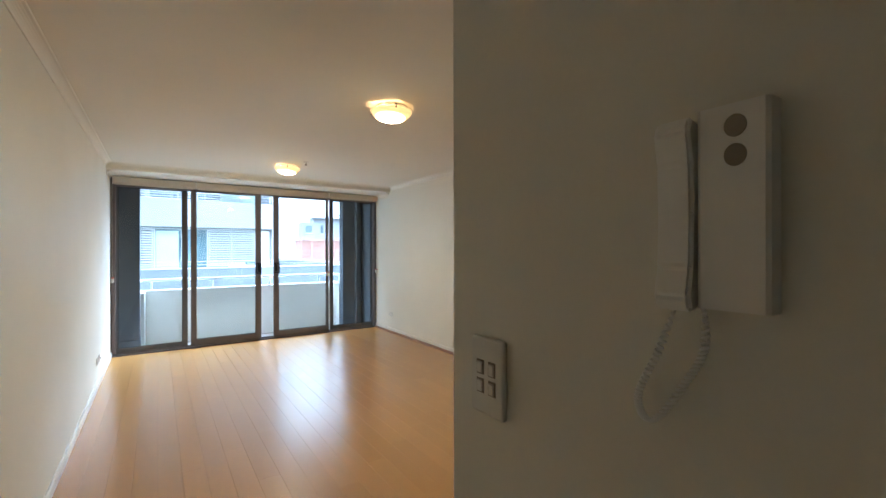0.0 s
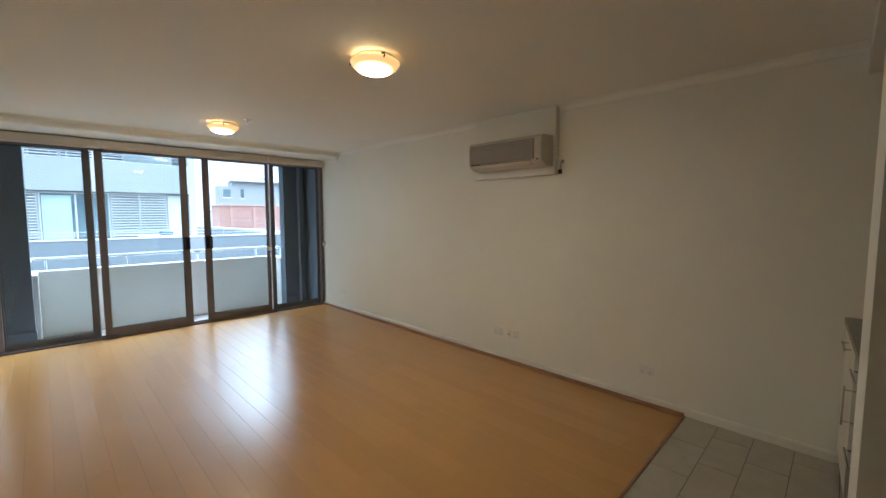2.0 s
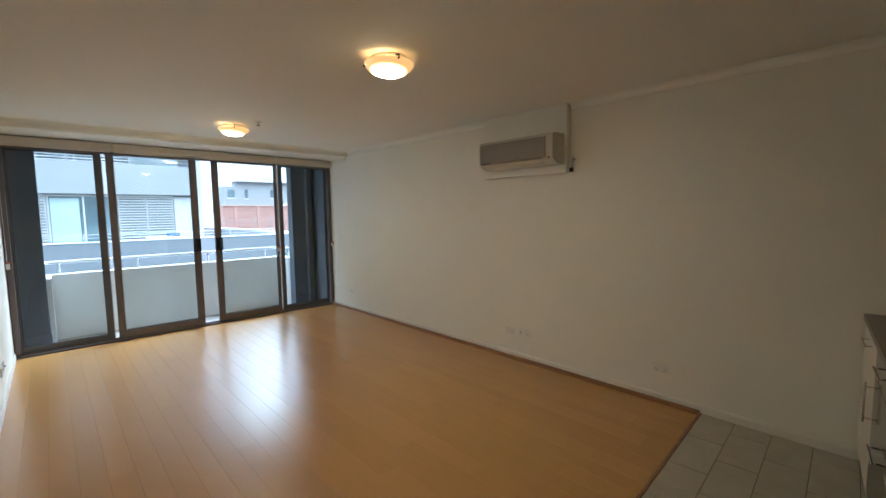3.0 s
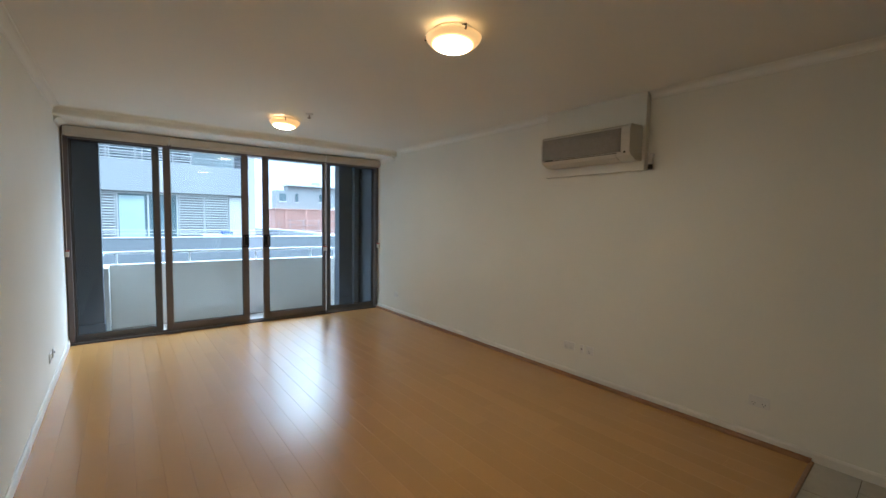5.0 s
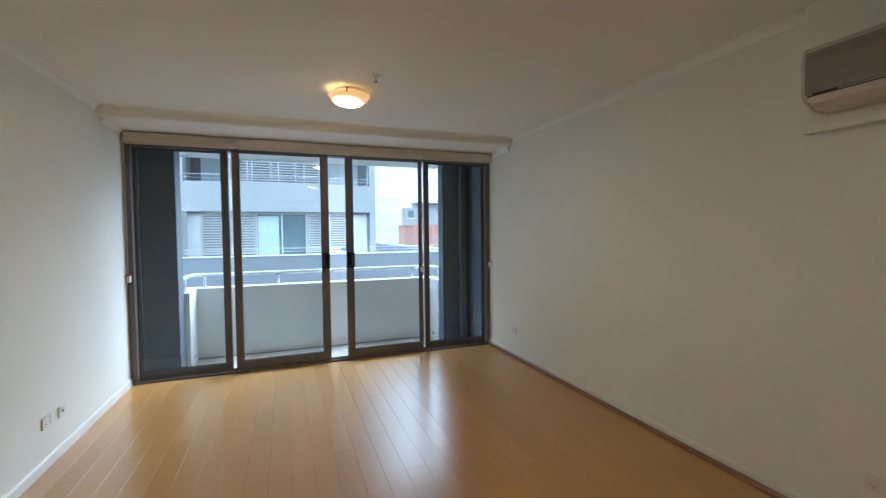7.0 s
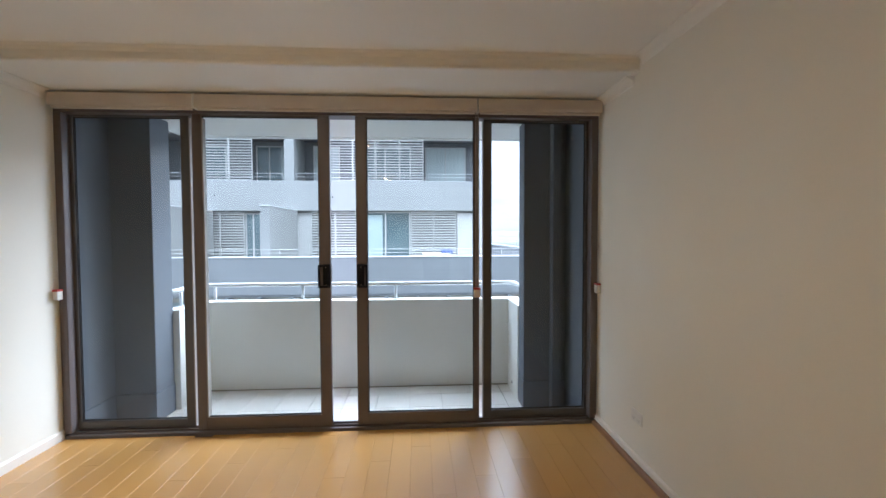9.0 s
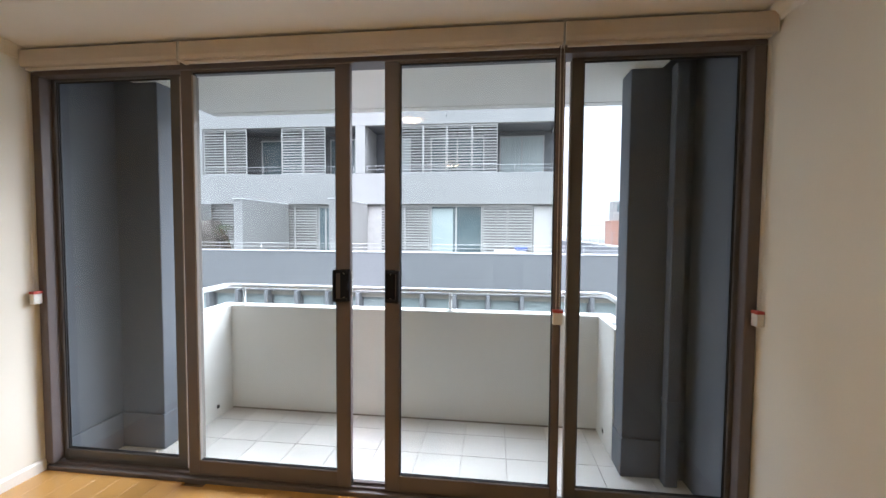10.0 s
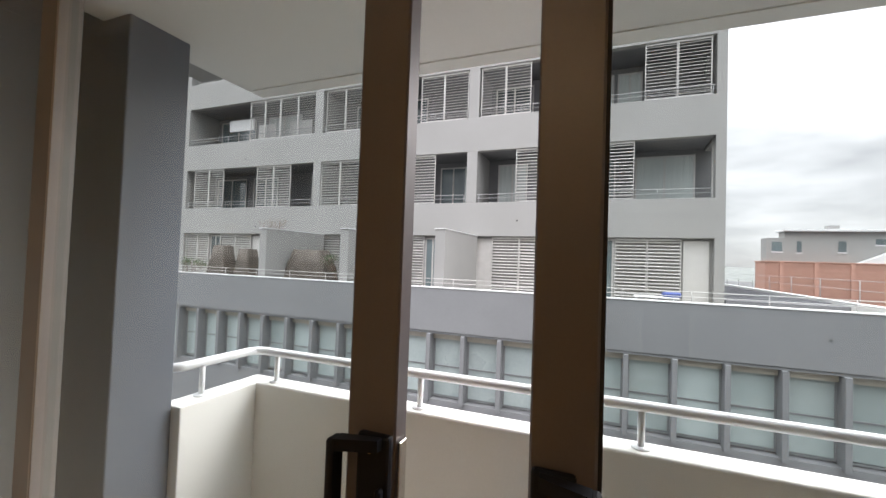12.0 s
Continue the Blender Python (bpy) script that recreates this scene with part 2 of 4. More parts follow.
def prism(bm, outline, axis, lo, hi):
    """Extrudes a 2D outline along an axis ('x': outline in y, z; 'y': in x, z; 'z': in x, y)."""
    def at(p, v):
        return (v, *p) if axis == "x" else (p[0], v, p[1]) if axis == "y" else (*p, v)
    a, b = [bm.verts.new(at(p, lo)) for p in outline], [bm.verts.new(at(p, hi)) for p in outline]
    bm.faces.new(a), bm.faces.new(b[::-1])
    for i in range(len(a)):
        j = (i + 1) % len(a)
        bm.faces.new((a[j], a[i], b[i], b[j]))
    bmesh.ops.recalc_face_normals(bm, faces=bm.faces[:])
    return bm


def tube(bm, points, radius, sides=10):
    """A round tube along points."""
    pts = [Vector(p) for p in points]
    rings = []
    for i, p in enumerate(pts):
        d = (pts[min(i + 1, len(pts) - 1)] - pts[max(i - 1, 0)]).normalized()
        q = d.to_track_quat("Z", "Y")
        rings.append([bm.verts.new(p + q @ Vector((radius * math.cos(2 * math.pi * k / sides), radius * math.sin(2 * math.pi * k / sides), 0))) for k in range(sides)])
    for r, s in zip(rings, rings[1:]):
        for k in range(sides):
            f = bm.faces.new((r[k], r[(k + 1) % sides], s[(k + 1) % sides], s[k]))
            f.smooth = True
    bm.faces.new(rings[0][::-1]), bm.faces.new(rings[-1])
    return bm


def lathe(bm, profile, sides=40):
    """Turns (radius, z) pairs round the z axis."""
    rings = [[bm.verts.new((r * math.cos(2 * math.pi * k / sides), r * math.sin(2 * math.pi * k / sides), z)) for k in range(sides)] for r, z in profile]
    for r, s in zip(rings, rings[1:]):
        for k in range(sides):
            f = bm.faces.new((r[k], r[(k + 1) % sides], s[(k + 1) % sides], s[k]))
            f.smooth = True
    bm.faces.new(rings[0]), bm.faces.new(rings[-1])
    bmesh.ops.recalc_face_normals(bm, faces=bm.faces[:])
    return bm


def mesh_of(name, bm, mat):
    me = bpy.data.meshes.new(name)
    bm.to_mesh(me)
    bm.free()
    me.materials.append(mat)
    return me


def part(name, bm, mat, parent, label=""):
    ob = new(name, mesh_of(name, bm, mat))
    ob.parent = parent
    return tagged(ob, label)


def shared(name, me, parent, place):
    ob = new(name, me)
    ob.parent = parent
    ob.matrix_basis = place
    return ob


def structure(name, bm, mat, label, category):
    return tagged(new(name, mesh_of(name, bm, mat)), label, category, kind="structure")


def thing(name, place, label, category, group="", kind=""):
    ob = new(name)
    ob.empty_display_size = 0.1
    ob.matrix_basis = place if isinstance(place, Matrix) else Matrix.Translation(place)
    return tagged(ob, label, category, group, kind)


# ---- plan ----
XL, XR, YW, ZC = -0.192, 3.597, 7.33, 2.46      # side walls, window wall, ceiling
ZB, YB = 2.374, 6.78                            # bulkhead underside and front
YBACK, YKIT = -1.7, -0.25                       # end of the hall, back of the kitchen
SKEW = 0.040                                    # the kitchen stands a little out of square
PX0, PX1, PY0, PY1 = 0.735, 0.850, 0.972, 0.978  # end of the partition
ZF = -0.145                                     # balcony floor
YP0, YP1, ZP = 8.575, 8.705, 0.752                # balcony parapet


def tile_edge(x):
    return 1.882 + (x - XR) * SKEW


# ---- room shell ----
structure("wall_left", boxed(XL - 0.2, XL, YBACK, 7.45, -0.2, 2.7), M_WALL, "smooth cream painted plaster side wall", "wall")
structure("wall_right", boxed(XR, XR + 0.2, YKIT - 0.2, 7.45, -0.2, 2.7), M_WALL, "smooth cream painted plaster long wall", "wall")
structure("wall_back", boxed(XL - 0.2, PX1, YBACK - 0.2, YBACK, -0.2, 2.7), M_WALL, "cream painted wall closing the hall", "wall")
structure("wall_kitchen", boxed(PX0, XR + 0.2, YKIT - 0.2, YKIT, -0.2, 2.7), M_WALL, "cream painted wall behind the kitchen bench", "wall")
structure("wall_partition", prism(bmesh.new(), [(PX0, YBACK), (PX0, PY0), (PX1, PY1), (PX1, YBACK)], "z", -0.2, 2.7), M_WALL, "cream painted partition wall beside the hall", "wall")
structure("ceiling", boxed(XL - 0.2, XR + 0.2, YBACK - 0.2, 7.45, ZC, ZC + 0.3), M_CEIL, "flat off-white painted plaster ceiling", "ceiling")
bm = bmesh.new()
prism(bm, [(YB + 0.020, ZB), (YB + 0.006, ZB + 0.005), (YB, ZB + 0.018), (YB, ZC - 0.030), (YB - 0.012, ZC - 0.012), (YB - 0.030, ZC - 0.0005), (YW + 0.11, ZC - 0.0005), (YW + 0.11, ZB)], "x", XL + 0.001, XR - 0.001)
structure("bulkhead", bm, M_CEIL, "lowered plaster bulkhead above the sliding doors", "ceiling")


def cornice(name, x, side, y0, y1, z):
    out = [(x, z - 0.056)]
    for k in range(7):
        a = k / 6 * math.pi / 2
        out.append((x + side * (0.006 + 0.046 * (1 - math.cos(a))), z - 0.052 + 0.046 * math.sin(a)))
    out += [(x + side * 0.056, z - 0.0006), (x, z - 0.0006)]
    return structure(name, prism(bmesh.new(), out, "y", y0, y1), M_CEIL, "curved white plaster cornice", "cornice")


cornice("trim_cornice_left", XL + 0.0005, 1, YBACK, YB - 0.035, ZC)
cornice("trim_cornice_right", XR - 0.0005, -1, 1.056, 2.980, ZC)
cornice("trim_cornice_right_end", XR - 0.0005, -1, 3.945, YB - 0.035, ZC)
cornice("trim_cornice_low_left", XL + 0.0005, 1, YB + 0.06, YW - 0.06, ZB)
cornice("trim_cornice_low_right", XR - 0.0005, -1, YB + 0.06, YW - 0.06, ZB)


structure("bulkhead_kitchen", prism(bmesh.new(), [(PX1 + 0.001, YKIT), (PX1 + 0.001, 1.055 - 2.68 * SKEW), (XR - 0.001, 1.055), (XR - 0.001, YKIT)], "z", 2.285, ZC - 0.0005), M_WALL, "lowered plaster bulkhead over the kitchen bench", "ceiling")


def skirting(name, x, side, y0, y1, high=0.068):
    out = [(x, 0.0), (x + side * 0.013, 0.0), (x + side * 0.013, high - 0.012), (x + side * 0.006, high), (x, high)]
    return structure(name, prism(bmesh.new(), out, "y", y0, y1), M_TRIM, "low white painted timber skirting", "baseboard")


skirting("baseboard_left", XL + 0.0005, 1, YBACK, YW)
skirting("baseboard_right", XR - 0.0005, -1, 1.06, YW)
skirting("baseboard_hall", PX0 - 0.0005, -1, YBACK, PY0)


def bead(name, x, side, y0, y1):
    out = [(x, 0.0)] + [(x + side * 0.028 * math.cos(k / 5 * math.pi / 2), 0.028 * math.sin(k / 5 * math.pi / 2)) for k in range(6)]
    return structure(name, prism(bmesh.new(), out, "y", y0, y1), M_QUAD, "dark stained quarter-round floor bead", "trim")


bead("trim_bead_right", XR - 0.0135, -1, tile_edge(XR), YW)

# ---- sliding door wall ----
door = thing("window_1", (0, YW, 0), "wide bronze aluminium sliding glass doors, centre gap open", "sliding door", kind="structure")
fx0, fx1, ZH = XL + 0.004, XR - 0.004, 2.27
part("frame_head", boxed(fx0, fx1, 0.0, 0.112, 2.248, ZB - 0.001, 0.003), M_ALU, door)
part("jamb", boxed(fx0, fx0 + 0.052, 0.0, 0.112, 0.036, 2.247, 0.003), M_ALU, door)
part("jamb", boxed(fx1 - 0.052, fx1, 0.0, 0.112, 0.036, 2.247, 0.003), M_ALU, door)
bm = boxed(fx0, fx1, 0.0, 0.125, -0.12, 0.020, 0.003)
for y in (0.028, 0.072):
    box(bm, fx0 + 0.05, fx1 - 0.05, y, y + 0.006, 0.019, 0.034)
part("sill", bm, M_ALU, door)
part("track", boxed(fx0 + 0.06, fx1 - 0.06, 0.108, 0.122, 0.0195, 0.024), M_ALU_IN, door, "worn silver sill track")


def panel(name, x0, x1, y, left, right, top, bottom, z0, z1, label, mat=M_ALU):
    """A glazed panel: two stiles, two rails, gaskets and a pane."""
    p = part(name, boxed(x0, x1, y, y + 0.034, z0, z0 + bottom, 0.003), mat, door, label)
    part("top_rail", boxed(x0, x1, y, y + 0.034, z1 - top, z1, 0.003), mat, p)
    part("stile", boxed(x0, x0 + left, y - 0.001, y + 0.035, z0 - 0.002, z1 + 0.001, 0.003), mat, p)
    part("stile", boxed(x1 - right, x1, y - 0.001, y + 0.035, z0 - 0.002, z1 + 0.001, 0.003), mat, p)
    g = bmesh.new()
    for a in (y + 0.009, y + 0.021):
        box(g, x0 + left, x0 + left + 0.005, a, a + 0.004, z0 + bottom, z1 - top)
        box(g, x1 - right - 0.005, x1 - right, a, a + 0.004, z0 + bottom, z1 - top)
        box(g, x0 + left, x1 - right, a, a + 0.004, z0 + bottom, z0 + bottom + 0.005)
        box(g, x0 + left, x1 - right, a, a + 0.004, z1 - top - 0.005, z1 - top)
    part("gasket", g, M_RUBBER, p, "black rubber gasket")
    pane = part("pane", boxed(x0 + left - 0.004, x1 - right + 0.004, y + 0.0145, y + 0.0195, z0 + bottom - 0.004, z1 - top + 0.004), M_GLASS, p, "clear glass pane")
    pane.visible_shadow = False
    return p


panel("fixed_panel", fx0 + 0.05, 0.666, 0.066, 0.022, 0.060, 0.020, 0.056, 0.036, 2.256, "fixed glazed panel", M_ALU_OUT)
panel("fixed_panel", 2.756, fx1 - 0.05, 0.066, 0.056, 0.022, 0.020, 0.056, 0.036, 2.256, "fixed glazed panel", M_ALU_OUT)
left_slider = panel("sliding_panel", 0.708, 1.648, 0.018, 0.066, 0.078, 0.022, 0.080, 0.036, 2.262, "sliding glazed panel drawn half a hand open")
right_slider = panel("sliding_panel", 1.830, 2.716, 0.018, 0.078, 0.040, 0.022, 0.080, 0.036, 2.262, "sliding glazed panel drawn half a hand open")


def door_handle(parent, x, side):
    """A D-shaped pull: back plate on the stile, bar standing off towards the glass."""
    z0, z1 = 1.033, 1.202
    a, b = sorted((x, x + side * 0.052))
    h = part("handle", boxed(a, b, 0.004, 0.018, z0, z1, 0.005, 2), M_HANDLE, parent, "black plastic door handle")
    a, b = sorted((x + side * 0.066, x + side * 0.080))
    part("pull_bar", boxed(a, b, -0.030, -0.004, z0 + 0.002, z1 - 0.002, 0.005, 2), M_HANDLE, h)
    for z in (z0 + 0.002, z1 - 0.018):
        a, b = sorted((x + side * 0.020, x + side * 0.070))
        part("arm", prism(bmesh.new(), [(x + side * 0.012, 0.006), (x + side * 0.012, -0.008), (x + side * 0.070, -0.028), (x + side * 0.070, -0.006)], "z", z, z + 0.016), M_HANDLE, h)
    part("latch_knob", boxed(min(x + side * 0.006, x + side * 0.016), max(x + side * 0.006, x + side * 0.016), -0.008, 0.005, 1.095, 1.135, 0.003), M_HANDLE, h)
    for z in (1.055, 1.18):
        part("screw", tube(bmesh.new(), [(x + side * 0.03, 0.005, z), (x + side * 0.03, 0.002, z)], 0.004, 8), M_CHROME, h, "small steel screw")


door_handle(left_slider, 1.647, -1)
door_handle(right_slider, 1.834, 1)
part("interlock", boxed(0.6665, 0.6740, 0.058, 0.092, 0.04, 2.235, 0.001), M_INTERLOCK, left_slider, "pale aluminium interlock strip")
part("interlock", boxed(2.7480, 2.7555, 0.058, 0.092, 0.04, 2.235, 0.001), M_INTERLOCK, right_slider, "pale aluminium interlock strip")
part("glazing_bead", boxed(0.7745, 0.7830, 0.014, 0.060, 0.118, 2.224, 0.001), M_INTERLOCK, left_slider, "pale aluminium glazing bead")
part("strike", boxed(1.650, 1.654, 0.022, 0.042, 1.06, 1.19, 0.001), M_CHROME, left_slider, "steel strike plate")


def blind(x0, x1):
    b = thing("roller_blind", (x0, YW - 0.042, ZH - 0.008), "cream roller blind fully rolled up under the bulkhead", "blind", "blinds above the doors")
    w = x1 - x0
    out = [(-0.030, 0.012), (-0.034, 0.030), (-0.030, 0.098), (0.036, 0.098), (0.036, 0.020), (0.0, 0.008)]
    part("fascia", prism(bmesh.new(), out, "x", 0, w), M_BLIND, b)
    part("bottom_bar", prism(bmesh.new(), [(-0.012, -0.004), (-0.016, 0.004), (-0.012, 0.011), (0.006, 0.011), (0.006, -0.004)], "x", 0.012, w - 0.012), M_BLIND, b, "cream fabric-wrapped bottom bar")
    for x in (-0.0035, w + 0.0005):
        part("end_bracket", boxed(x, x + 0.003, -0.036, 0.036, 0.004, 0.102), M_PLASTIC, b)
    return b


blind(XL + 0.032, 0.762)
blind(0.776, 2.688)
blind(2.702, XR - 0.012)


def chain_guide(place, label):
    c = thing("blind_chain", place, label, "blind chain", "blind chains")
    top = ZH - place.translation.z
    for x in (-0.008, 0.008):
        bm = bmesh.new()
        tube(bm, [(x, 0, -0.01), (x, 0, top)], 0.0011, 6)
        z = 0.06
        while z < top - 0.01:
            bmesh.ops.create_uvsphere(bm, u_segments=6, v_segments=4, radius=0.0024, matrix=Matrix.Translation((x, 0, z)))
            z += 0.009
        part("bead_chain", bm, M_PLASTIC, c, "white plastic bead chain")
    part("guide_box", boxed(-0.024, 0.024, -0.018, 0.012, -0.030, 0.034, 0.004, 2), M_PLASTIC, c, "white plastic chain guide")
    part("warning_tag", boxed(-0.0245, 0.0245, -0.0195, 0.0125, 0.028, 0.042, 0.001), M_RED, c, "red warning tag")


chain_guide(pose(XL + 0.020, 7.300, 1.005, 0, 0, 90), "white bead chain with boxed guide beside the door jamb")
chain_guide(pose(XR - 0.015, 7.300, 1.010, 0, 0, -90), "white bead chain with boxed guide on the long wall")
chain_guide(pose(2.696, 7.318, 0.985), "white bead chain hanging with red-tagged guide at the door stile")

# ---- air conditioner ----
structure("trim_backing_board", boxed(XR - 0.058, XR, 2.985, 3.940, 1.857, ZC - 0.0005, 0.003), M_WALL, "cream boxed-out panel behind the air conditioner", "panel")
ac = thing("air_conditioner", (XR - 0.059, 3.425, 1.930), "aged white split air conditioner with grey front grille", "air conditioner")
out = [(0.0, 0.0), (-0.10, 0.002), (-0.165, 0.030), (-0.185, 0.055), (-0.192, 0.18), (-0.185, 0.245), (-0.165, 0.262), (0.0, 0.268)]
part("body", prism(bmesh.new(), [(x, z) for x, z in out], "y", -0.405, 0.405), M_ACWHITE, ac)
for y in (-0.417, 0.4055):
    part("end_cap", prism(bmesh.new(), [(x * 1.01, z * 1.01 - 0.001) for x, z in out], "y", y, y + 0.0115), M_ACWHITE, ac)
grille = part("front_grille", prism(bmesh.new(), [(-0.187, 0.056), (-0.198, 0.059), (-0.199, 0.18), (-0.193, 0.236), (-0.184, 0.238)], "y", -0.345, 0.398), M_ACGREY, ac, "dull grey front grille")
for z in [0.068 + 0.0125 * k for k in range(13)]:
    part("grille_bar", boxed(-0.2005, -0.196, -0.340, 0.393, z, z + 0.003), M_ACGREY, grille)
part("outlet_flap", prism(bmesh.new(), [(-0.112, 0.001), (-0.166, 0.025), (-0.184, 0.048), (-0.188, 0.046), (-0.169, 0.020), (-0.114, -0.004)], "y", -0.30, 0.385), M_ACWHITE, ac, "closed air outlet flap")
part("flap_gap", boxed(-0.1895, -0.180, -0.31, 0.395, 0.046, 0.051), M_SHADOWGAP, ac, "dark slot above the flap")
part("badge", boxed(-0.1945, -0.188, 0.285, 0.372, 0.0515, 0.0585), M_DARK, ac, "small dark nameplate bar")
part("signal_lamp", boxed(-0.1935, -0.186, -0.385, -0.372, 0.046, 0.058), M_DARK, ac, "tiny dark signal window")
pipe = thing("drain_pipe", (XR - 0.03, 2.945, 1.872), "short white capped pipe stub beside the air conditioner", "pipe")
part("elbow", tube(bmesh.new(), [(0.03, 0.0, 0.10), (-0.005, 0.0, 0.10), (-0.012, 0.0, 0.09), (-0.012, 0.0, 0.02)], 0.014, 12), M_PLASTIC, pipe)
part("cap", tube(bmesh.new(), [(-0.012, 0.0, 0.024), (-0.012, 0.0, -0.012)], 0.017, 12), M_DARK, pipe, "dark pipe end")


# ---- ceiling lights and sprinkler ----
def ceiling_light(x, y, turn):
    lamp = thing("ceiling_light", pose(x, y, ZC, 0, 0, turn), "lit warm frosted glass bowl ceiling light", "ceiling light", "ceiling lights")
    part("base_plate", lathe(bmesh.new(), [(0.001, -0.001), (0.112, -0.001), (0.117, -0.006), (0.117, -0.026), (0.001, -0.026)], 36), M_TRIM, lamp)
    prof = [(0.148, -0.032), (0.1515, -0.036), (0.146, -0.050), (0.131, -0.068), (0.104, -0.086), (0.068, -0.099), (0.030, -0.106), (0.002, -0.108),
            (0.002, -0.104), (0.066, -0.095), (0.126, -0.066), (0.144, -0.035)]
    part("glass_bowl", lathe(bmesh.new(), prof, 44), M_BOWL, lamp, "glowing frosted glass bowl")
    for k in range(3):
        a = math.radians(120 * k)
        clip = part("clip", tube(bmesh.new(), [(0.114, 0, -0.012), (0.156, 0, -0.026), (0.158, 0, -0.040), (0.148, 0, -0.046)], 0.0055, 8), M_DARK, lamp, "small dark bronze clip")
        clip.matrix_basis = Matrix.Rotation(a, 4, "Z")
    return lamp


ceiling_light(1.750, 3.160, 15)
ceiling_light(1.668, 5.825, 15)
spr = thing("fire_sprinkler", (1.790, 5.455, ZC), "small white and chrome ceiling fire sprinkler", "sprinkler")
part("rosette", lathe(bmesh.new(), [(0.001, 0.0), (0.036, -0.001), (0.033, -0.008), (0.015, -0.012), (0.001, -0.012)], 24), M_PLASTIC, spr)
part("stem", tube(bmesh.new(), [(0, 0, -0.011), (0, 0, -0.040)], 0.008, 10), M_CHROME, spr)
part("deflector", lathe(bmesh.new(), [(0.001, -0.040), (0.018, -0.040), (0.018, -0.043), (0.001, -0.043)], 16), M_CHROME, spr)


# ---- sockets, switch and intercom ----
def socket(y, z, side, wide, kind):
    """A wall plate: side +1 on the left wall, -1 on the right wall."""
    x = XL + 0.0005 if side > 0 else XR - 0.0005
    label = {"power": "white double power socket plate low on the wall", "aerial": "white aerial socket plate low on the wall", "single": "white single socket plate low on the wall"}[kind]
    s = thing("wall_socket", pose(x, y, z, 0, 0, 0 if side > 0 else 180), label, "socket", "wall sockets")
    part("plate", boxed(0, 0.009, -wide / 2, wide / 2, -0.037, 0.037, 0.003, 2), M_PLASTIC, s)
    if kind == "aerial":
        part("aerial_pin", tube(bmesh.new(), [(0.008, 0, 0), (0.016, 0, 0)], 0.006, 10), M_DARK, s, "dark aerial plug hole")
        return
    for c in ((-0.028, 0.028) if kind == "power" else (0,)):
        slots = bmesh.new()
        for dy, dz, ry in ((-0.008, -0.010, 0.5), (0.008, -0.010, -0.5), (0, -0.022, 0)):
            box(slots, 0.0088, 0.0095, c + dy - 0.0015, c + dy + 0.0015, dz - 0.004, dz + 0.004)
        part("pin_slots", slots, M_DARK, s)
        part("rocker", boxed(0.0085, 0.012, c - 0.006, c + 0.006, 0.012, 0.026, 0.001), M_PLASTIC, s)


socket(3.640, 0.286, -1, 0.116, "power")
socket(3.502, 0.288, -1, 0.036, "aerial")
socket(3.422, 0.290, -1, 0.072, "single")
socket(2.165, 0.276, -1, 0.116, "power")
socket(6.755, 0.300, -1, 0.116, "power")
socket(5.860, 0.280, 1, 0.116, "power")
socket(6.035, 0.275, 1, 0.072, "aerial")

switch = thing("light_switch", pose(PX0, 0.876, 1.221, 0, 0, 180), "white four-gang light switch plate by the wall end", "switch")
part("plate", boxed(0, 0.010, -0.036, 0.036, -0.058, 0.058, 0.004, 2), M_PLASTIC, switch)
for y in (-0.013, 0.013):
    for z in (-0.015, 0.013):
        rim = part("rocker_surround", boxed(0.0098, 0.0112, y - 0.008, y + 0.008, z - 0.011, z + 0.011, 0.0005), M_ACGREY, switch)
        part("rocker", boxed(0.0105, 0.0135, y - 0.0055, y + 0.0055, z - 0.0085, z + 0.0085, 0.0012), M_PLASTIC, rim)

phone = thing("intercom_phone", pose(PX0, 0.5630, 1.354, 0, 0, 180) @ Matrix.Diagonal((0.9, 0.79, 0.895, 1)), "white wall intercom handset with coiled cord", "intercom")
part("body", prism(bmesh.new(), [(0.0, -0.0185), (0.020, -0.018), (0.023, -0.014), (0.023, 0.046), (0.020, 0.050), (0.0, 0.051)], "z", 0.006, 0.199), M_PHONE, phone)
hs = bmesh.new()
prism(hs, [(0.006, 0.004), (0.006, 0.192), (0.028, 0.196), (0.033, 0.182), (0.027, 0.150), (0.025, 0.1), (0.027, 0.046), (0.033, 0.016), (0.028, 0.001)], "y", -0.0625, -0.0215)
bmesh.ops.bevel(hs, geom=hs.edges[:], offset=0.004, segments=2, affect="EDGES")
part("handset", hs, M_PHONE, phone, "white handset hanging in its cradle")
part("cradle", boxed(0.0, 0.006, -0.056, -0.0186, 0.02, 0.18, 0.002), M_PHONE, phone)
for z in (0.178, 0.151):
    part("speaker_disc", tube(bmesh.new(), [(0.0222, 0.020, z), (0.0240, 0.020, z)], 0.0105, 20), M_ACGREY, phone, "round brown button")
cord = bmesh.new()
knots = [(-0.045, 0.004), (-0.068, -0.050), (-0.091, -0.096), (-0.086, -0.120), (-0.068, -0.119), (-0.036, -0.076), (-0.014, -0.036), (-0.014, 0.008)]
path, steps = [], 60
for i in range(len(knots) - 1):
    p0, p1, p2, p3 = (Vector(knots[min(max(i + o, 0), len(knots) - 1)]) for o in (-1, 0, 1, 2))
    for q in range(steps):
        t = q / steps
        s = 0.5 * (2 * p1 + (p2 - p0) * t + (2 * p0 - 5 * p1 + 4 * p2 - p3) * t * t + (3 * p1 - p0 - 3 * p2 + p3) * t ** 3)
        n = i * steps + q
        w = 0.0034 * min(1, n / 40, (len(knots) * steps - steps - n) / 40)
        path.append(Vector((0.016 + w * math.cos(n * 0.9), s.x + w * math.sin(n * 0.9), s.y)))
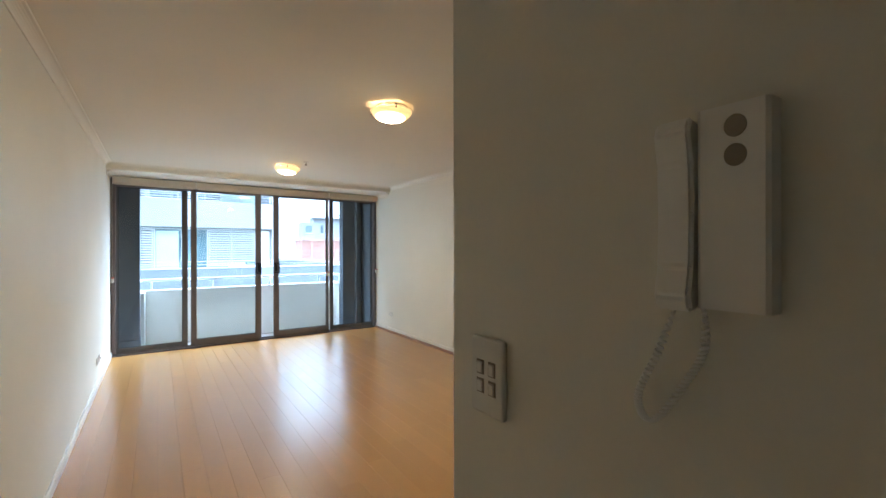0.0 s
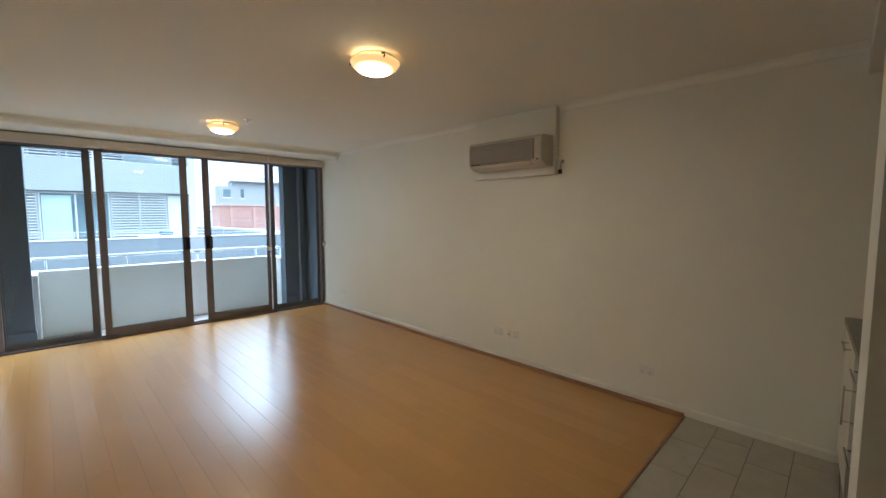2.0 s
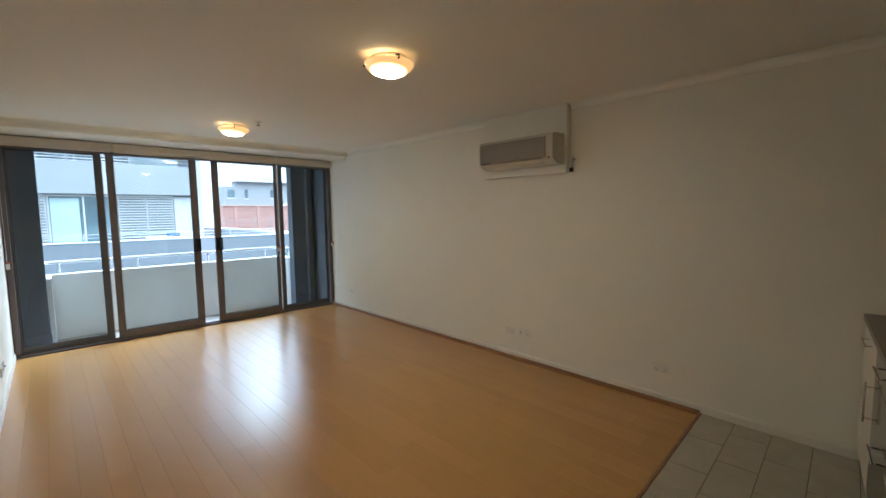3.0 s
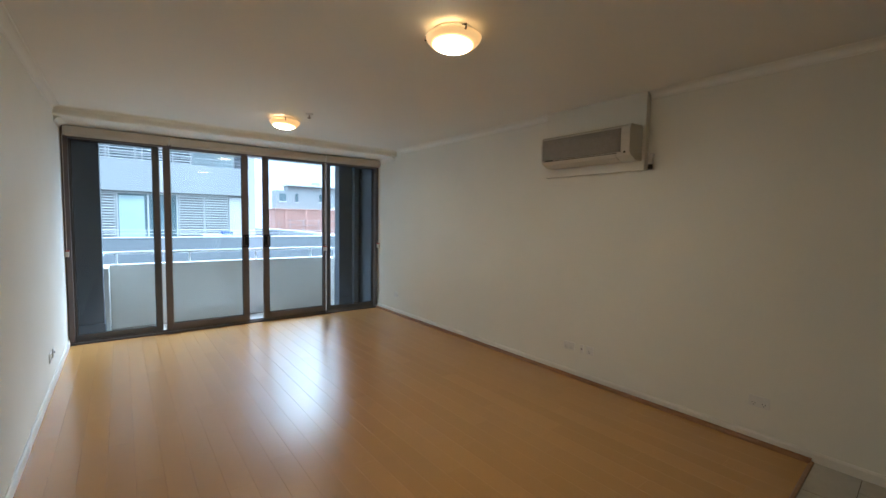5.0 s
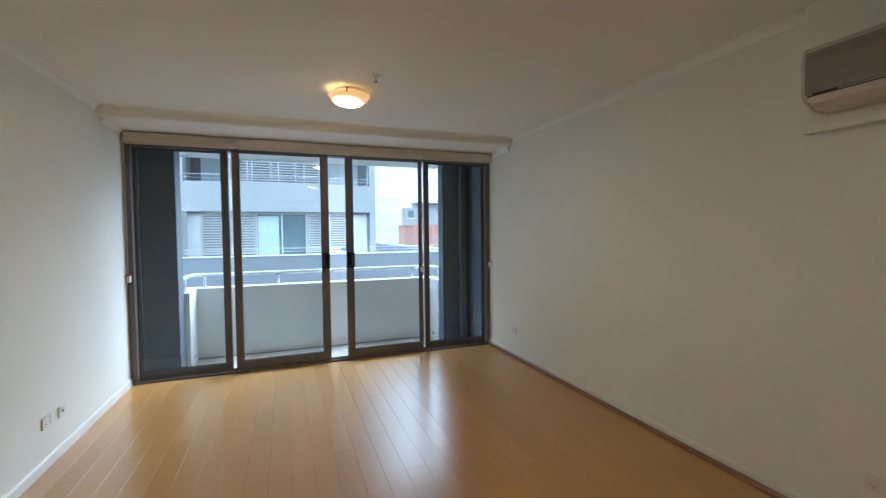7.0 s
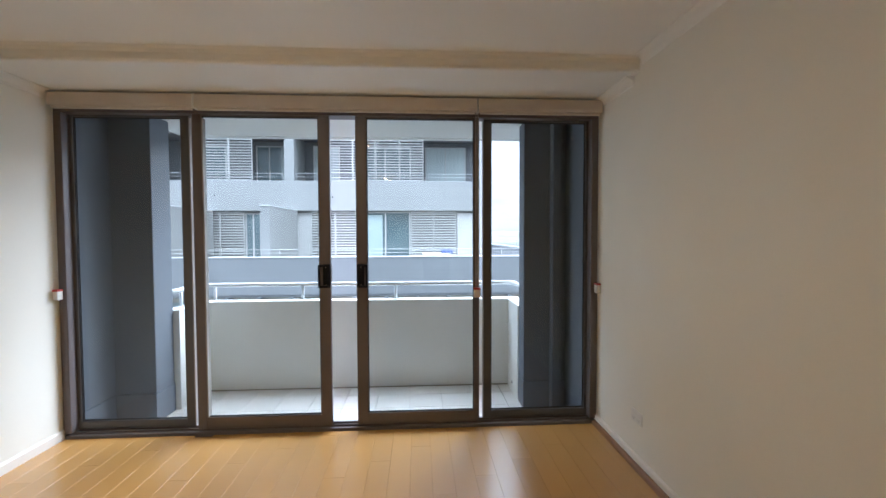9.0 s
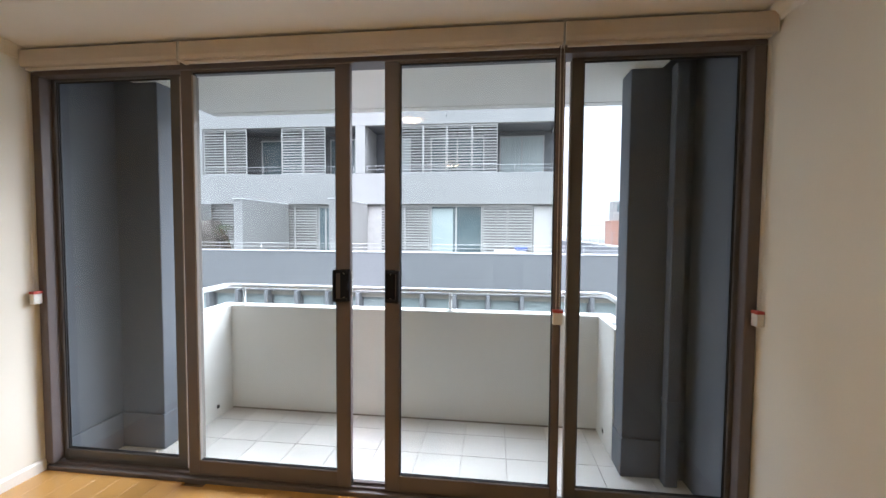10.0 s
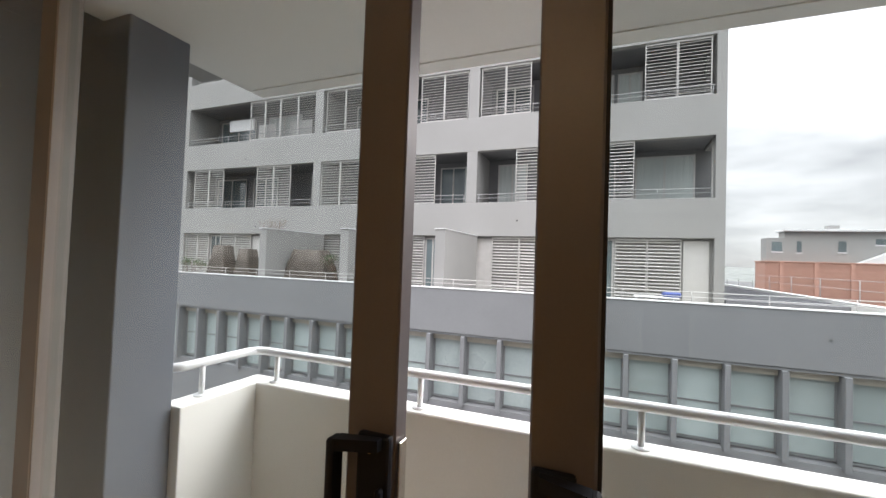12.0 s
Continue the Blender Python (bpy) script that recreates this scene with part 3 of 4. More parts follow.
tube(cord, path, 0.0019, 5)
part("cord", cord, M_PHONE, phone, "coiled white cord")

# ---- kitchen bench, seen past the wall end ----
BENCH = Matrix.Translation((XR, 1.060, 0)) @ Matrix.Rotation(math.atan(0.086), 4, "Z")   # local x runs along the front, -x into the kitchen
top = tagged(new("worktop", mesh_of("worktop", boxed(-2.35, -0.03, -0.58, 0.012, 0.868, 0.906, 0.006, 2), M_STONE)), "brown speckled stone worktop on the kitchen units", "worktop")
top.matrix_basis = BENCH


def unit(x0, x1, fronts, name, label, mat=M_CAB):
    u = thing(name, BENCH @ Matrix.Translation((x0, 0, 0)), label, "cabinet", "kitchen base units")
    w = x1 - x0
    part("carcass", boxed(0.001, w - 0.001, -0.56, -0.019, 0.10, 0.867), M_CAB, u)
    part("plinth", boxed(0.001, w - 0.001, -0.50, -0.06, 0.006, 0.10), M_DARK, u, "dark recessed plinth")
    for z0, z1, upright in fronts:
        f = part("drawer_front" if not upright else "door", boxed(0.002, w - 0.002, -0.018, 0.0, z0 + 0.002, z1 - 0.002, 0.002), mat, u)
        if upright:
            h = [(0.05, 0.0, z1 - 0.06), (0.05, 0.0, z1 - 0.22)]
        else:
            h = [(w / 2 - 0.08, 0.0, (z0 + z1) / 2 + 0.02), (w / 2 + 0.08, 0.0, (z0 + z1) / 2 + 0.02)]
        a, b = Vector(h[0]), Vector(h[1])
        d = (b - a).normalized() * 0.02
        off = Vector((0, 0.026, 0))
        hd = part("handle", tube(bmesh.new(), [a - d + off, b + d + off], 0.0045, 10), M_CHROME, f, "chrome bar handle")
        for c in (a, b):
            part("handle_post", tube(bmesh.new(), [c, c + off], 0.0035, 8), M_CHROME, f)
    return u


unit(-0.62, -0.03, [(0.70, 0.865, False), (0.11, 0.70, True)], "base_cabinet", "off-white kitchen base cabinet with chrome bar handles")
unit(-1.22, -0.62, [(0.72, 0.865, False), (0.14, 0.72, False)], "built_in_oven", "dark glass oven with chrome bar handle under the worktop", M_OVEN)
unit(-1.72, -1.22, [(0.70, 0.865, False), (0.42, 0.70, False), (0.11, 0.42, False)], "drawer_cabinet", "off-white kitchen drawer unit with chrome bar handles")
unit(-2.30, -1.72, [(0.70, 0.865, False), (0.11, 0.70, True)], "base_cabinet", "off-white kitchen base cabinet with chrome bar handles")

# ---- balcony ----
structure("balcony_slab", boxed(-0.25, 3.62, 7.455, YP1, ZF - 0.25, ZF - 0.010), M_BGROUT, "pale mortar balcony slab", "floor")
structure("wall_balcony_left", boxed(XL - 0.2, -0.22, 7.455, 8.14, ZF - 0.25, 2.6), M_SLATE, "dark slate blue painted balcony side wall", "wall")
structure("wall_balcony_right", boxed(3.58, XR + 0.25, 7.455, 8.14, ZF - 0.25, 2.6), M_SLATE, "dark slate blue painted balcony side wall", "wall")
structure("wall_pier_left", boxed(-0.2195, 0.104, 7.88, 8.14, ZF - 0.25, 2.6, 0.004), M_SLATE, "dark slate blue painted balcony pier", "pier")
structure("wall_pier_right", boxed(3.205, 3.5795, 7.97, 8.15, ZF - 0.25, 2.6, 0.004), M_SLATE, "dark slate blue painted balcony pier", "pier")
structure("trim_plinth_left", boxed(-0.2196, 0.112, 7.866, 8.14, ZF, 0.10, 0.003), M_SLATE, "slate blue raised plinth round the pier", "plinth")
structure("trim_plinth_side", boxed(-0.2197, -0.205, 7.456, 7.865, ZF, 0.10, 0.003), M_SLATE, "slate blue raised plinth along the side wall", "plinth")
structure("trim_plinth_right", boxed(3.197, 3.5797, 7.955, 8.15, ZF, 0.10, 0.003), M_SLATE, "slate blue raised plinth round the pier", "plinth")
pipe = thing("downpipe", (3.468, 7.91, ZF), "square slate grey downpipe standing in the balcony corner", "downpipe")
part("pipe", boxed(-0.038, 0.038, -0.042, 0.040, 0.0, 2.535, 0.006, 2), M_SLATE, pipe)
for z in (0.5, 1.7):
    part("bracket", boxed(-0.042, 0.042, -0.046, 0.042, z, z + 0.03, 0.002), M_SLATE, pipe)
bm = boxed(-0.07, 3.385, 7.456, 8.74, 2.395, 2.56)
structure("balcony_soffit", bm, M_SOFFIT, "off-white painted balcony soffit slab", "ceiling")
structure("trim_drip_bead", boxed(-0.03, 3.345, 8.625, 8.637, 2.3885, 2.3945), M_SOFFIT, "thin drip bead under the soffit edge", "trim")
structure("wall_above_soffit", boxed(-0.6, 4.2, 7.456, 8.74, 2.561, 3.4), M_FACADE, "pale rendered wall above the balcony", "wall")
structure("wall_outside_left", boxed(-6.0, XL - 0.201, 7.455, 8.0, -7, 3.4), M_FACADE, "pale rendered outside wall", "wall")
structure("wall_outside_right", boxed(XR + 0.251, 9.0, 7.455, 8.0, -7, 3.4), M_FACADE, "pale rendered outside wall", "wall")

structure("wall_building_below", boxed(-6.0, 9.0, YBACK - 0.2, 7.455, -7.0, -0.21), M_FACADE, "pale rendered storeys below the flat", "wall")
structure("wall_balcony_base", boxed(0.03, 3.32, 7.456, YP1 - 0.005, -7.0, ZF - 0.251), M_FACADE, "pale rendered wall under the balcony", "wall")
parapet = structure("wall_parapet", boxed(0.025, 3.325, YP0, YP1, ZF - 0.25, ZP - 0.002, 0.010, 2), M_RENDER, "off-white rendered balcony parapet", "parapet")
part("return_wall", boxed(0.025, 0.155, 8.142, YP0 - 0.001, ZF - 0.25, ZP - 0.003, 0.006, 2), M_RENDER, parapet)
part("return_wall", boxed(3.195, 3.325, 8.152, YP0 - 0.001, ZF - 0.25, ZP - 0.003, 0.006, 2), M_RENDER, parapet)
for x in (0.1545, 3.191):
    part("weep_hole", boxed(x, x + 0.0045, 8.36, 8.39, ZF + 0.075, ZF + 0.105, 0.001), M_DARK, parapet, "small dark drain spout hole")

rail = thing("balcony_rail", (0, 0, ZP), "white enamelled tube handrail on short posts over the parapet", "railing")
YR, XRL, XRR = 8.635, 0.085, 3.262
bm = bmesh.new()
pts = [(XRL - 0.03, 8.145, 0.157)]
pts += [(XRL, 8.20, 0.157), (XRL, YR - 0.06, 0.157), (XRL + 0.018, YR - 0.018, 0.157), (XRL + 0.06, YR, 0.157)]
pts += [(XRR - 0.06, YR, 0.157), (XRR - 0.018, YR - 0.018, 0.157), (XRR, YR - 0.06, 0.157), (XRR, 8.155, 0.157)]
part("handrail", tube(bm, pts, 0.0215, 14), M_RAIL, rail)
for x, y in ((XRL, 8.30), (0.235, YR), (1.10, YR), (2.04, YR), (2.96, YR), (XRR, 8.32)):
    p = part("post", tube(bmesh.new(), [(x, y, 0.0), (x, y, 0.147)], 0.0135, 10), M_RAIL, rail)
    fl = lathe(bmesh.new(), [(0.001, 0.0), (0.036, 0.0), (0.036, 0.005), (0.014, 0.008), (0.001, 0.008)], 16)
    bmesh.ops.translate(fl, verts=fl.verts[:], vec=(x, y, -0.002))
    part("flange", fl, M_RAIL, p)

structure("trim_parapet_sealant", boxed(0.156, 3.194, YP0 - 0.010, YP0 - 0.0005, ZF + 0.0005, ZF + 0.010), M_ACGREY, "weathered dark sealant line at the parapet foot", "sealant")
grate = thing("floor_drain", (2.36, 7.66, ZF), "small square steel drain grate in the balcony tiles", "drain")
part("rim", boxed(-0.05, 0.05, -0.05, 0.05, -0.004, 0.0015), M_CHROME, grate)
for k in range(7):
    part("bar", boxed(-0.045, 0.045, -0.043 + 0.0135 * k, -0.037 + 0.0135 * k, 0.0016, 0.003), M_DARK, grate)

# ---- opposite block ----
YF, YT = 19.376, 16.40         # facade of the upper storeys, face of the podium
BX0, BX1 = -15.62, 4.62
ROWS = [(3.325, 4.965), (6.05, 7.64), (8.72, 10.28)]      # recessed balcony openings, bottom and top
block = thing("apartment_building", (0, YF, 0), "pale grey rendered apartment block with white louvred shutters", "building")
BANDS = [(2.265, 3.325), (4.965, 6.05), (7.64, 8.72), (10.28, 10.9)]
for z0, z1 in BANDS:
    part("spandrel", boxed(BX0, BX1, 0, 0.20, z0, z1, 0.008), M_FACADE, block)
part("end_pier", boxed(4.385, BX1 - 0.002, 0.002, 2.0, -0.6, 3.40), M_FACADE, block)
part("end_pier", boxed(4.385, BX1 - 0.002, 0.002, 0.32, 3.401, 4.899), M_FACADE, block, "corner pier beside an open balcony end")
part("end_pier", boxed(4.385, BX1 - 0.002, 0.002, 2.0, 4.90, 10.8), M_FACADE, block)
part("end_glass_frame", boxed(4.46, 4.50, 0.85, 0.90, 3.401, 4.899), M_SHUT, block)
part("end_pier", boxed(BX0 + 0.002, -15.28, 0.002, 2.0, -0.6, 10.8), M_FACADE, block)
for x in (-8.50, -2.42):
    part("pier", boxed(x, x + 0.34, 0.004, 1.45, 3.33, 10.4), M_FACADE, block)
# rear wall and balcony floors carry the recess shade in their colour
part("rear_wall", boxed(BX0, BX1, 1.46, 2.0, -0.6, 10.9), M_RECESS_SHADE, block, "recessed wall behind the balconies, coloured dark for its shade")
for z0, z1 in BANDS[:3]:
    part("balcony_floor", boxed(BX0 + 0.01, BX1 - 0.01, 0.201, 1.46, z0 + 0.02, z0 + 0.28), M_RECESS_SHADE, block)
part("roof", boxed(BX0 - 0.1, BX1 + 0.1, -0.1, 14.0, 10.901, 11.1, 0.01), M_CAP, block)
part("flank_wall", boxed(BX0 + 0.01, BX1 - 0.003, 2.01, 13.9, -7.0, 10.89), M_FACADE, block)
part("terrace_wall", boxed(BX0, BX1, 0.14, 0.33, -0.6, 0.36), M_FACADE, block)
part("ground_storey_wall", boxed(BX0, BX1, 0.22, 0.38, 0.36, 2.265), M_FACADE, block)
for x, z in ((-11.9, 5.30), (-4.8, 2.8), (-0.75, 2.75), (0.75, 5.22), (-11.2, 2.55), (-12.7, 2.58)):
    part("wall_spout", tube(bmesh.new(), [(x, 0.01, z), (x, -0.03, z)], 0.026, 8), M_DARK, block, "small dark overflow spout")

SLAT = mesh_of("slat", prism(bmesh.new(), [(-0.022, -0.016), (0.024, 0.015), (0.022, 0.021), (-0.024, -0.010)], "x", 0.0, 1.0), M_SHUT)


def shutter(x0, x1, z0, z1, y=0.05, leaves=2, slats=16):
    s = None
    w = (x1 - x0) / leaves
    for k in range(leaves):
        a, b = x0 + k * w, x0 + (k + 1) * w - 0.006
        bm = boxed(a, a + 0.024, y, y + 0.04, z0, z1)
        box(bm, b - 0.024, b, y, y + 0.04, z0, z1)
        box(bm, a + 0.024, b - 0.024, y + 0.001, y + 0.039, z0, z0 + 0.03)
        box(bm, a + 0.024, b - 0.024, y + 0.001, y + 0.039, z1 - 0.05, z1)
        s = part("shutter", bm, M_SHUT, block, "white louvred sliding shutter")
        step = (z1 - z0 - 0.1) / slats
        for i in range(slats):
            shared("slat", SLAT, s, pose(a + 0.024, y + 0.02, z0 + 0.05 + step * (i + 0.5)) @ Matrix.Diagonal((b - a - 0.048, 1, 1, 1)))


def opening(x0, x1, z0, z1, y, mat, label):
    w = part("window", boxed(x0, x1, y, y + 0.03, z0, z1), mat, block, label)
    bm = boxed(x0, x1, y - 0.02, y, z1 - 0.05, z1)
    box(bm, x0, x1, y - 0.02, y, z0, z0 + 0.05)
    for x in (x0, (x0 + x1) / 2 - 0.025, x1 - 0.05):
        box(bm, x, x + 0.05, y - 0.021, y - 0.001, z0, z1)
    part("frame", bm, M_SHUT, w)


def low_rail(x0, x1, z):
    r = part("rail", tube(bmesh.new(), [(x0, 0.04, z + 0.26), (x1, 0.04, z + 0.26)], 0.011, 6), M_THINRAIL, block, "thin pale balcony rail")
    part("lower_rail", tube(bmesh.new(), [(x0, 0.04, z + 0.14), (x1, 0.04, z + 0.14)], 0.007, 6), M_THINRAIL, r)
    n = max(1, int((x1 - x0) / 1.1))
    for k in range(n + 1):
        x = x0 + 0.05 + (x1 - x0 - 0.1) * k / n
        part("rail_post", tube(bmesh.new(), [(x, 0.04, z - 0.02), (x, 0.04, z + 0.26)], 0.009, 6), M_THINRAIL, r)


Z0, Z1 = ROWS[0]
for x0, x1 in ((-14.85, -13.14), (-11.33, -9.61), (-8.15, -6.48), (-5.16, -3.53), (-0.85, 0.755), (0.765, 2.47)):
    shutter(x0, x1, Z0 + 0.02, Z1 - 0.01)
Z0, Z1 = ROWS[1]
for x0, x1, n in ((-11.81, -10.25, 2), (-10.24, -8.52, 2), (-8.03, -6.35, 2), (-4.14, -2.45, 2), (-2.02, -0.44, 2), (2.69, 4.29, 2)):
    shutter(x0, x1, Z0 + 0.02, Z1 - 0.01, 0.05, n)
Z0, Z1 = ROWS[2]
for x0, x1 in ((-14.9, -13.2), (-10.9, -9.3), (-4.9, -3.2), (-0.5, 1.2), (2.7, 4.3)):
    shutter(x0, x1, Z0 + 0.02, Z1 - 0.01)
for z0, z1 in ROWS[:2]:
    low_rail(-15.2, -8.55, z0), low_rail(-8.1, -2.45, z0), low_rail(-2.05, 4.36, z0)
# glazing at the back of the recesses
for z0, z1, doors in ((2.80, 4.82, ((-15.1, -13.3, 0), (-12.9, -11.5, 0), (-9.7, -8.6, 1), (-6.7, -5.0, 0), (-3.9, -2.9, 0), (-1.75, -0.75, 1), (0.0, 2.0, 0), (2.55, 4.15, 1))),
                      (5.52, 7.48, ((-15.0, -12.9, 0), (-12.2, -10.4, 1), (-7.6, -6.6, 0), (-6.2, -4.5, 0), (-1.9, -0.6, 0), (0.2, 1.9, 1), (2.0, 2.7, 1)))):
    for x0, x1, pale in doors:
        opening(x0, x1, z0, z1, 1.42, M_CURTAIN if pale else M_WINGLASS, "window with pale drawn curtain" if pale else "dark glazed balcony door")
part("curtain", boxed(-2.92, -2.66, 1.30, 1.36, 3.4, 4.80), M_CURTAIN, block, "pale curtain half drawn")
part("drop_blind", boxed(-13.6, -12.2, 0.62, 0.66, 6.72, 7.20), M_CAP, block, "white outdoor blind hanging in the balcony")
for x, w in ((-11.6, 0.9), (-10.0, 1.1)):
    part("hung_sheet", boxed(x, x + w, 0.30, 0.33, 6.15, 6.75, 0.01), M_CAP, block, "pale sheet behind the shutters")
# ground storey, behind the terrace parapet
opening(-13.88, -13.27, 0.0, 2.20, 0.195, M_WINGLASS, "dark glazed terrace door")
opening(0.19, 1.99, 0.0, 2.24, 0.195, M_WINGLASS, "sliding terrace window with grey glass")
part("curtain", boxed(0.26, 0.98, 0.186, 0.193, 0.1, 2.12), M_FROST, block, "pale curtain half drawn")
opening(-3.86, -3.30, 0.0, 2.20, 0.195, M_WINGLASS, "dark glazed terrace door")
for x0, x1 in ((-11.50, -11.02), (-2.10, -1.57), (3.70, 4.30)):
    part("door", boxed(x0, x1, 0.17, 0.215, -0.2, 2.20, 0.004), M_SHUT, block, "flat pale terrace door")
for x0, x1 in ((-15.28, -13.90), (-13.25, -11.54), (-9.2, -7.0), (-5.55, -3.87), (-1.55, 0.17), (2.01, 3.66)):
    shutter(x0, x1, 0.10, 2.24, 0.10, 2, 22)

podium = thing("podium_building", (0, YT, 0), "grey rendered podium with fin-divided frosted windows", "building")
part("parapet_wall", boxed(-13.5, 7.55, 0.0, 0.18, -0.30, 0.765, 0.006), M_PODIUM, podium)
part("capping", boxed(-13.5, 7.56, -0.016, 0.20, 0.766, 0.792, 0.004), M_CAP, podium, "white metal parapet capping")
part("terrace_deck", boxed(-15.6, 7.55, 0.181, 2.96, -0.50, -0.26), M_TILE, podium)
part("back_wall", boxed(-13.5, 6.78, 0.32, 0.54, -7.0, -0.50), M_PODIUM, podium)
part("plain_wall", boxed(6.80, 7.55, 0.02, 0.32, -7.0, -0.301), M_PODIUM, podium)
part("lower_wall", boxed(-13.5, 6.80, 0.05, 0.31, -7.0, -1.98), M_PODIUM, podium)
part("window_head", boxed(-13.5, 6.80, 0.03, 0.22, -0.36, -0.301), M_PODIUM, podium)
FIN = mesh_of("fin", boxed(-0.05, 0.05, -0.06, 0.24, -2.02, -0.361, 0.006), M_PODIUM)
FPANE = mesh_of("frosted_pane", boxed(-0.385, 0.385, 0.26, 0.28, -1.90, -0.43), M_FROST)
FFRAME = bmesh.new()
for x in (-0.40, 0.367):
    box(FFRAME, x, x + 0.033, 0.24, 0.29, -1.95, -0.40)
for z in (-1.95, -1.20, -0.43):
    box(FFRAME, -0.367, 0.367, 0.241, 0.259, z, z + 0.033)
FFRAME = mesh_of("pane_frame", FFRAME, M_PODIUM)
for k in range(23):
    x = 6.735 - 0.8975 * k
    shared("fin", FIN, podium, pose(x, 0, 0))
    if k < 22:
        w = shared("frosted_pane", FPANE, podium, pose(x - 0.44875, 0, 0))
        shared("pane_frame", FFRAME, w, pose(0, 0, 0))
for x in (-8.4, -6.1, -3.5, 1.95, 5.6):
    part("wall_spout", tube(bmesh.new(), [(x, 0.005, 0.27), (x, -0.03, 0.27)], 0.018, 8), M_DARK, podium, "small dark overflow spout")

trail = thing("terrace_rail", (0, YT + 0.10, 0.785), "thin white twin rail on the terrace parapet", "railing")
for z, r in ((0.11, 0.007), (0.21, 0.009)):
    part("bar", tube(bmesh.new(), [(-13.4, 0, z), (7.4, 0, z)], r, 6), M_SHUT, trail)
for k in range(17):
    x = -13.2 + 1.28 * k
    part("stanchion", tube(bmesh.new(), [(x, 0, 0), (x, 0, 0.21)], 0.009, 6), M_SHUT, trail)


def screen(x, y0, y1, top):
    s = thing("privacy_screen", (x, y0, -0.26), "solid rendered privacy wall between terraces with capped top", "screen wall", "terrace privacy walls")
    part("wall", boxed(-0.135, 0.135, 0.0, y1 - y0, 0.0, top + 0.235, 0.004), M_FACADE, s)
    part("capping", boxed(-0.15, 0.15, -0.03, y1 - y0, top + 0.236, top + 0.26, 0.003), M_CAP, s, "pale metal capping")


for x in (-7.98, -5.01, -2.12):
    screen(x, 16.60, 19.36, 2.275)


def covered_heap(x, y, w, d, h, seed):
    """Outdoor furniture under a loose dark cover."""
    c = thing("covered_furniture", (x, y, -0.38), "dark fabric cover draped over terrace furniture", "furniture cover")
    bm = bmesh.new()
    n = 14
    grid = [[None] * (n + 1) for _ in range(n + 1)]
    for i in range(n + 1):
        for j in range(n + 1):
            u, v = i / n * 2 - 1, j / n * 2 - 1
            r = max(abs(u), abs(v))
            z = h * (1 - max(0, r - 0.62) / 0.38 * 0.98) + 0.05 * noise.noise(Vector((u * 3 + seed, v * 3, 0)))
            f = 0.80 + 0.20 * min(1, max(0, r - 0.5) * 2) + 0.05 * noise.noise(Vector((u * 4, v * 4, seed)))
            grid[i][j] = bm.verts.new((u * w / 2 * f, v * d / 2 * f, max(0.0, z)))
    for i in range(n):
        for j in range(n):
            bm.faces.new((grid[i][j], grid[i + 1][j], grid[i + 1][j + 1], grid[i][j + 1])).smooth = True
    part("cover", bm, M_COVER, c)


covered_heap(-7.05, 17.75, 2.2, 1.1, 2.02, 1)
covered_heap(-11.15, 17.9, 1.1, 0.9, 2.10, 4)
covered_heap(-9.95, 17.9, 0.9, 0.8, 2.00, 7)


def shrub(x, y, z, high, leaves, seed, name, label):
    rnd = random.Random(seed)
    s = thing(name, (x, y, z), label, "plant")
    bm, tips = bmesh.new(), []

    def grow(p, d, length, r, depth):
        q = p + d * length
        tube(bm, [p, (p + q) / 2 + Vector((rnd.uniform(-.02, .02), rnd.uniform(-.02, .02), 0)), q], r, 5)
        tips.append(q)
        if depth:
            for _ in range(3):
                grow(q, (d + Vector((rnd.uniform(-.6, .6), rnd.uniform(-.6, .6), rnd.uniform(-.1, .4)))).normalized(), length * 0.68, r * 0.6, depth - 1)
    for _ in range(2):
        grow(Vector((0, 0, 0.3)), Vector((rnd.uniform(-.3, .3), rnd.uniform(-.2, .2), 1)).normalized(), high * 0.4, 0.014, 3)
    part("branches", bm, M_TWIG, s)
    part("pot", lathe(bmesh.new(), [(0.001, 0.0), (0.15, 0.0), (0.20, 0.34), (0.17, 0.34), (0.16, 0.28), (0.001, 0.28)], 20), M_PODIUM, s, "round grey planter pot")
    if leaves:
        lv = bmesh.new()
        for q in tips:
            for _ in range(leaves):
                c = q + Vector([rnd.gauss(0, 0.05) for _ in range(3)])
                a, b = Vector([rnd.uniform(-1, 1) for _ in range(3)]).normalized() * 0.035, Vector([rnd.uniform(-1, 1) for _ in range(3)]).normalized() * 0.016
                lv.faces.new([lv.verts.new(c + v) for v in (-a, b, a, -b)])
        tagged(part("leaves", lv, M_LEAF, s), kind="stuff")


shrub(-8.0, 17.3, -0.26, 2.7, 0, 3, "bare_shrub", "leafless twiggy shrub in a terrace pot")
shrub(-5.75, 17.4, -0.26, 1.5, 4, 5, "potted_shrub", "small green shrub in a terrace pot")
shrub(-11.9, 17.2, -0.26, 1.2, 4, 8, "potted_shrub", "small green shrub in a terrace pot")
clutter = thing("folded_chairs", (2.95, 17.0, -0.26), "low white and blue folded terrace furniture", "chair")
part("seat", boxed(-0.55, 0.30, -0.2, 0.2, 1.06, 1.10, 0.01), M_CAP, clutter)
part("cushion", boxed(0.02, 0.36, -0.16, 0.16, 1.101, 1.20, 0.02), material("blue_cushion", (0.07, 0.10, 0.28), rough=0.8), clutter, "blue folded cushion")
for x in (-0.52, 0.25):
    part("leg", boxed(x, x + 0.04, -0.18, 0.18, 0.0, 1.06), M_CAP, clutter)

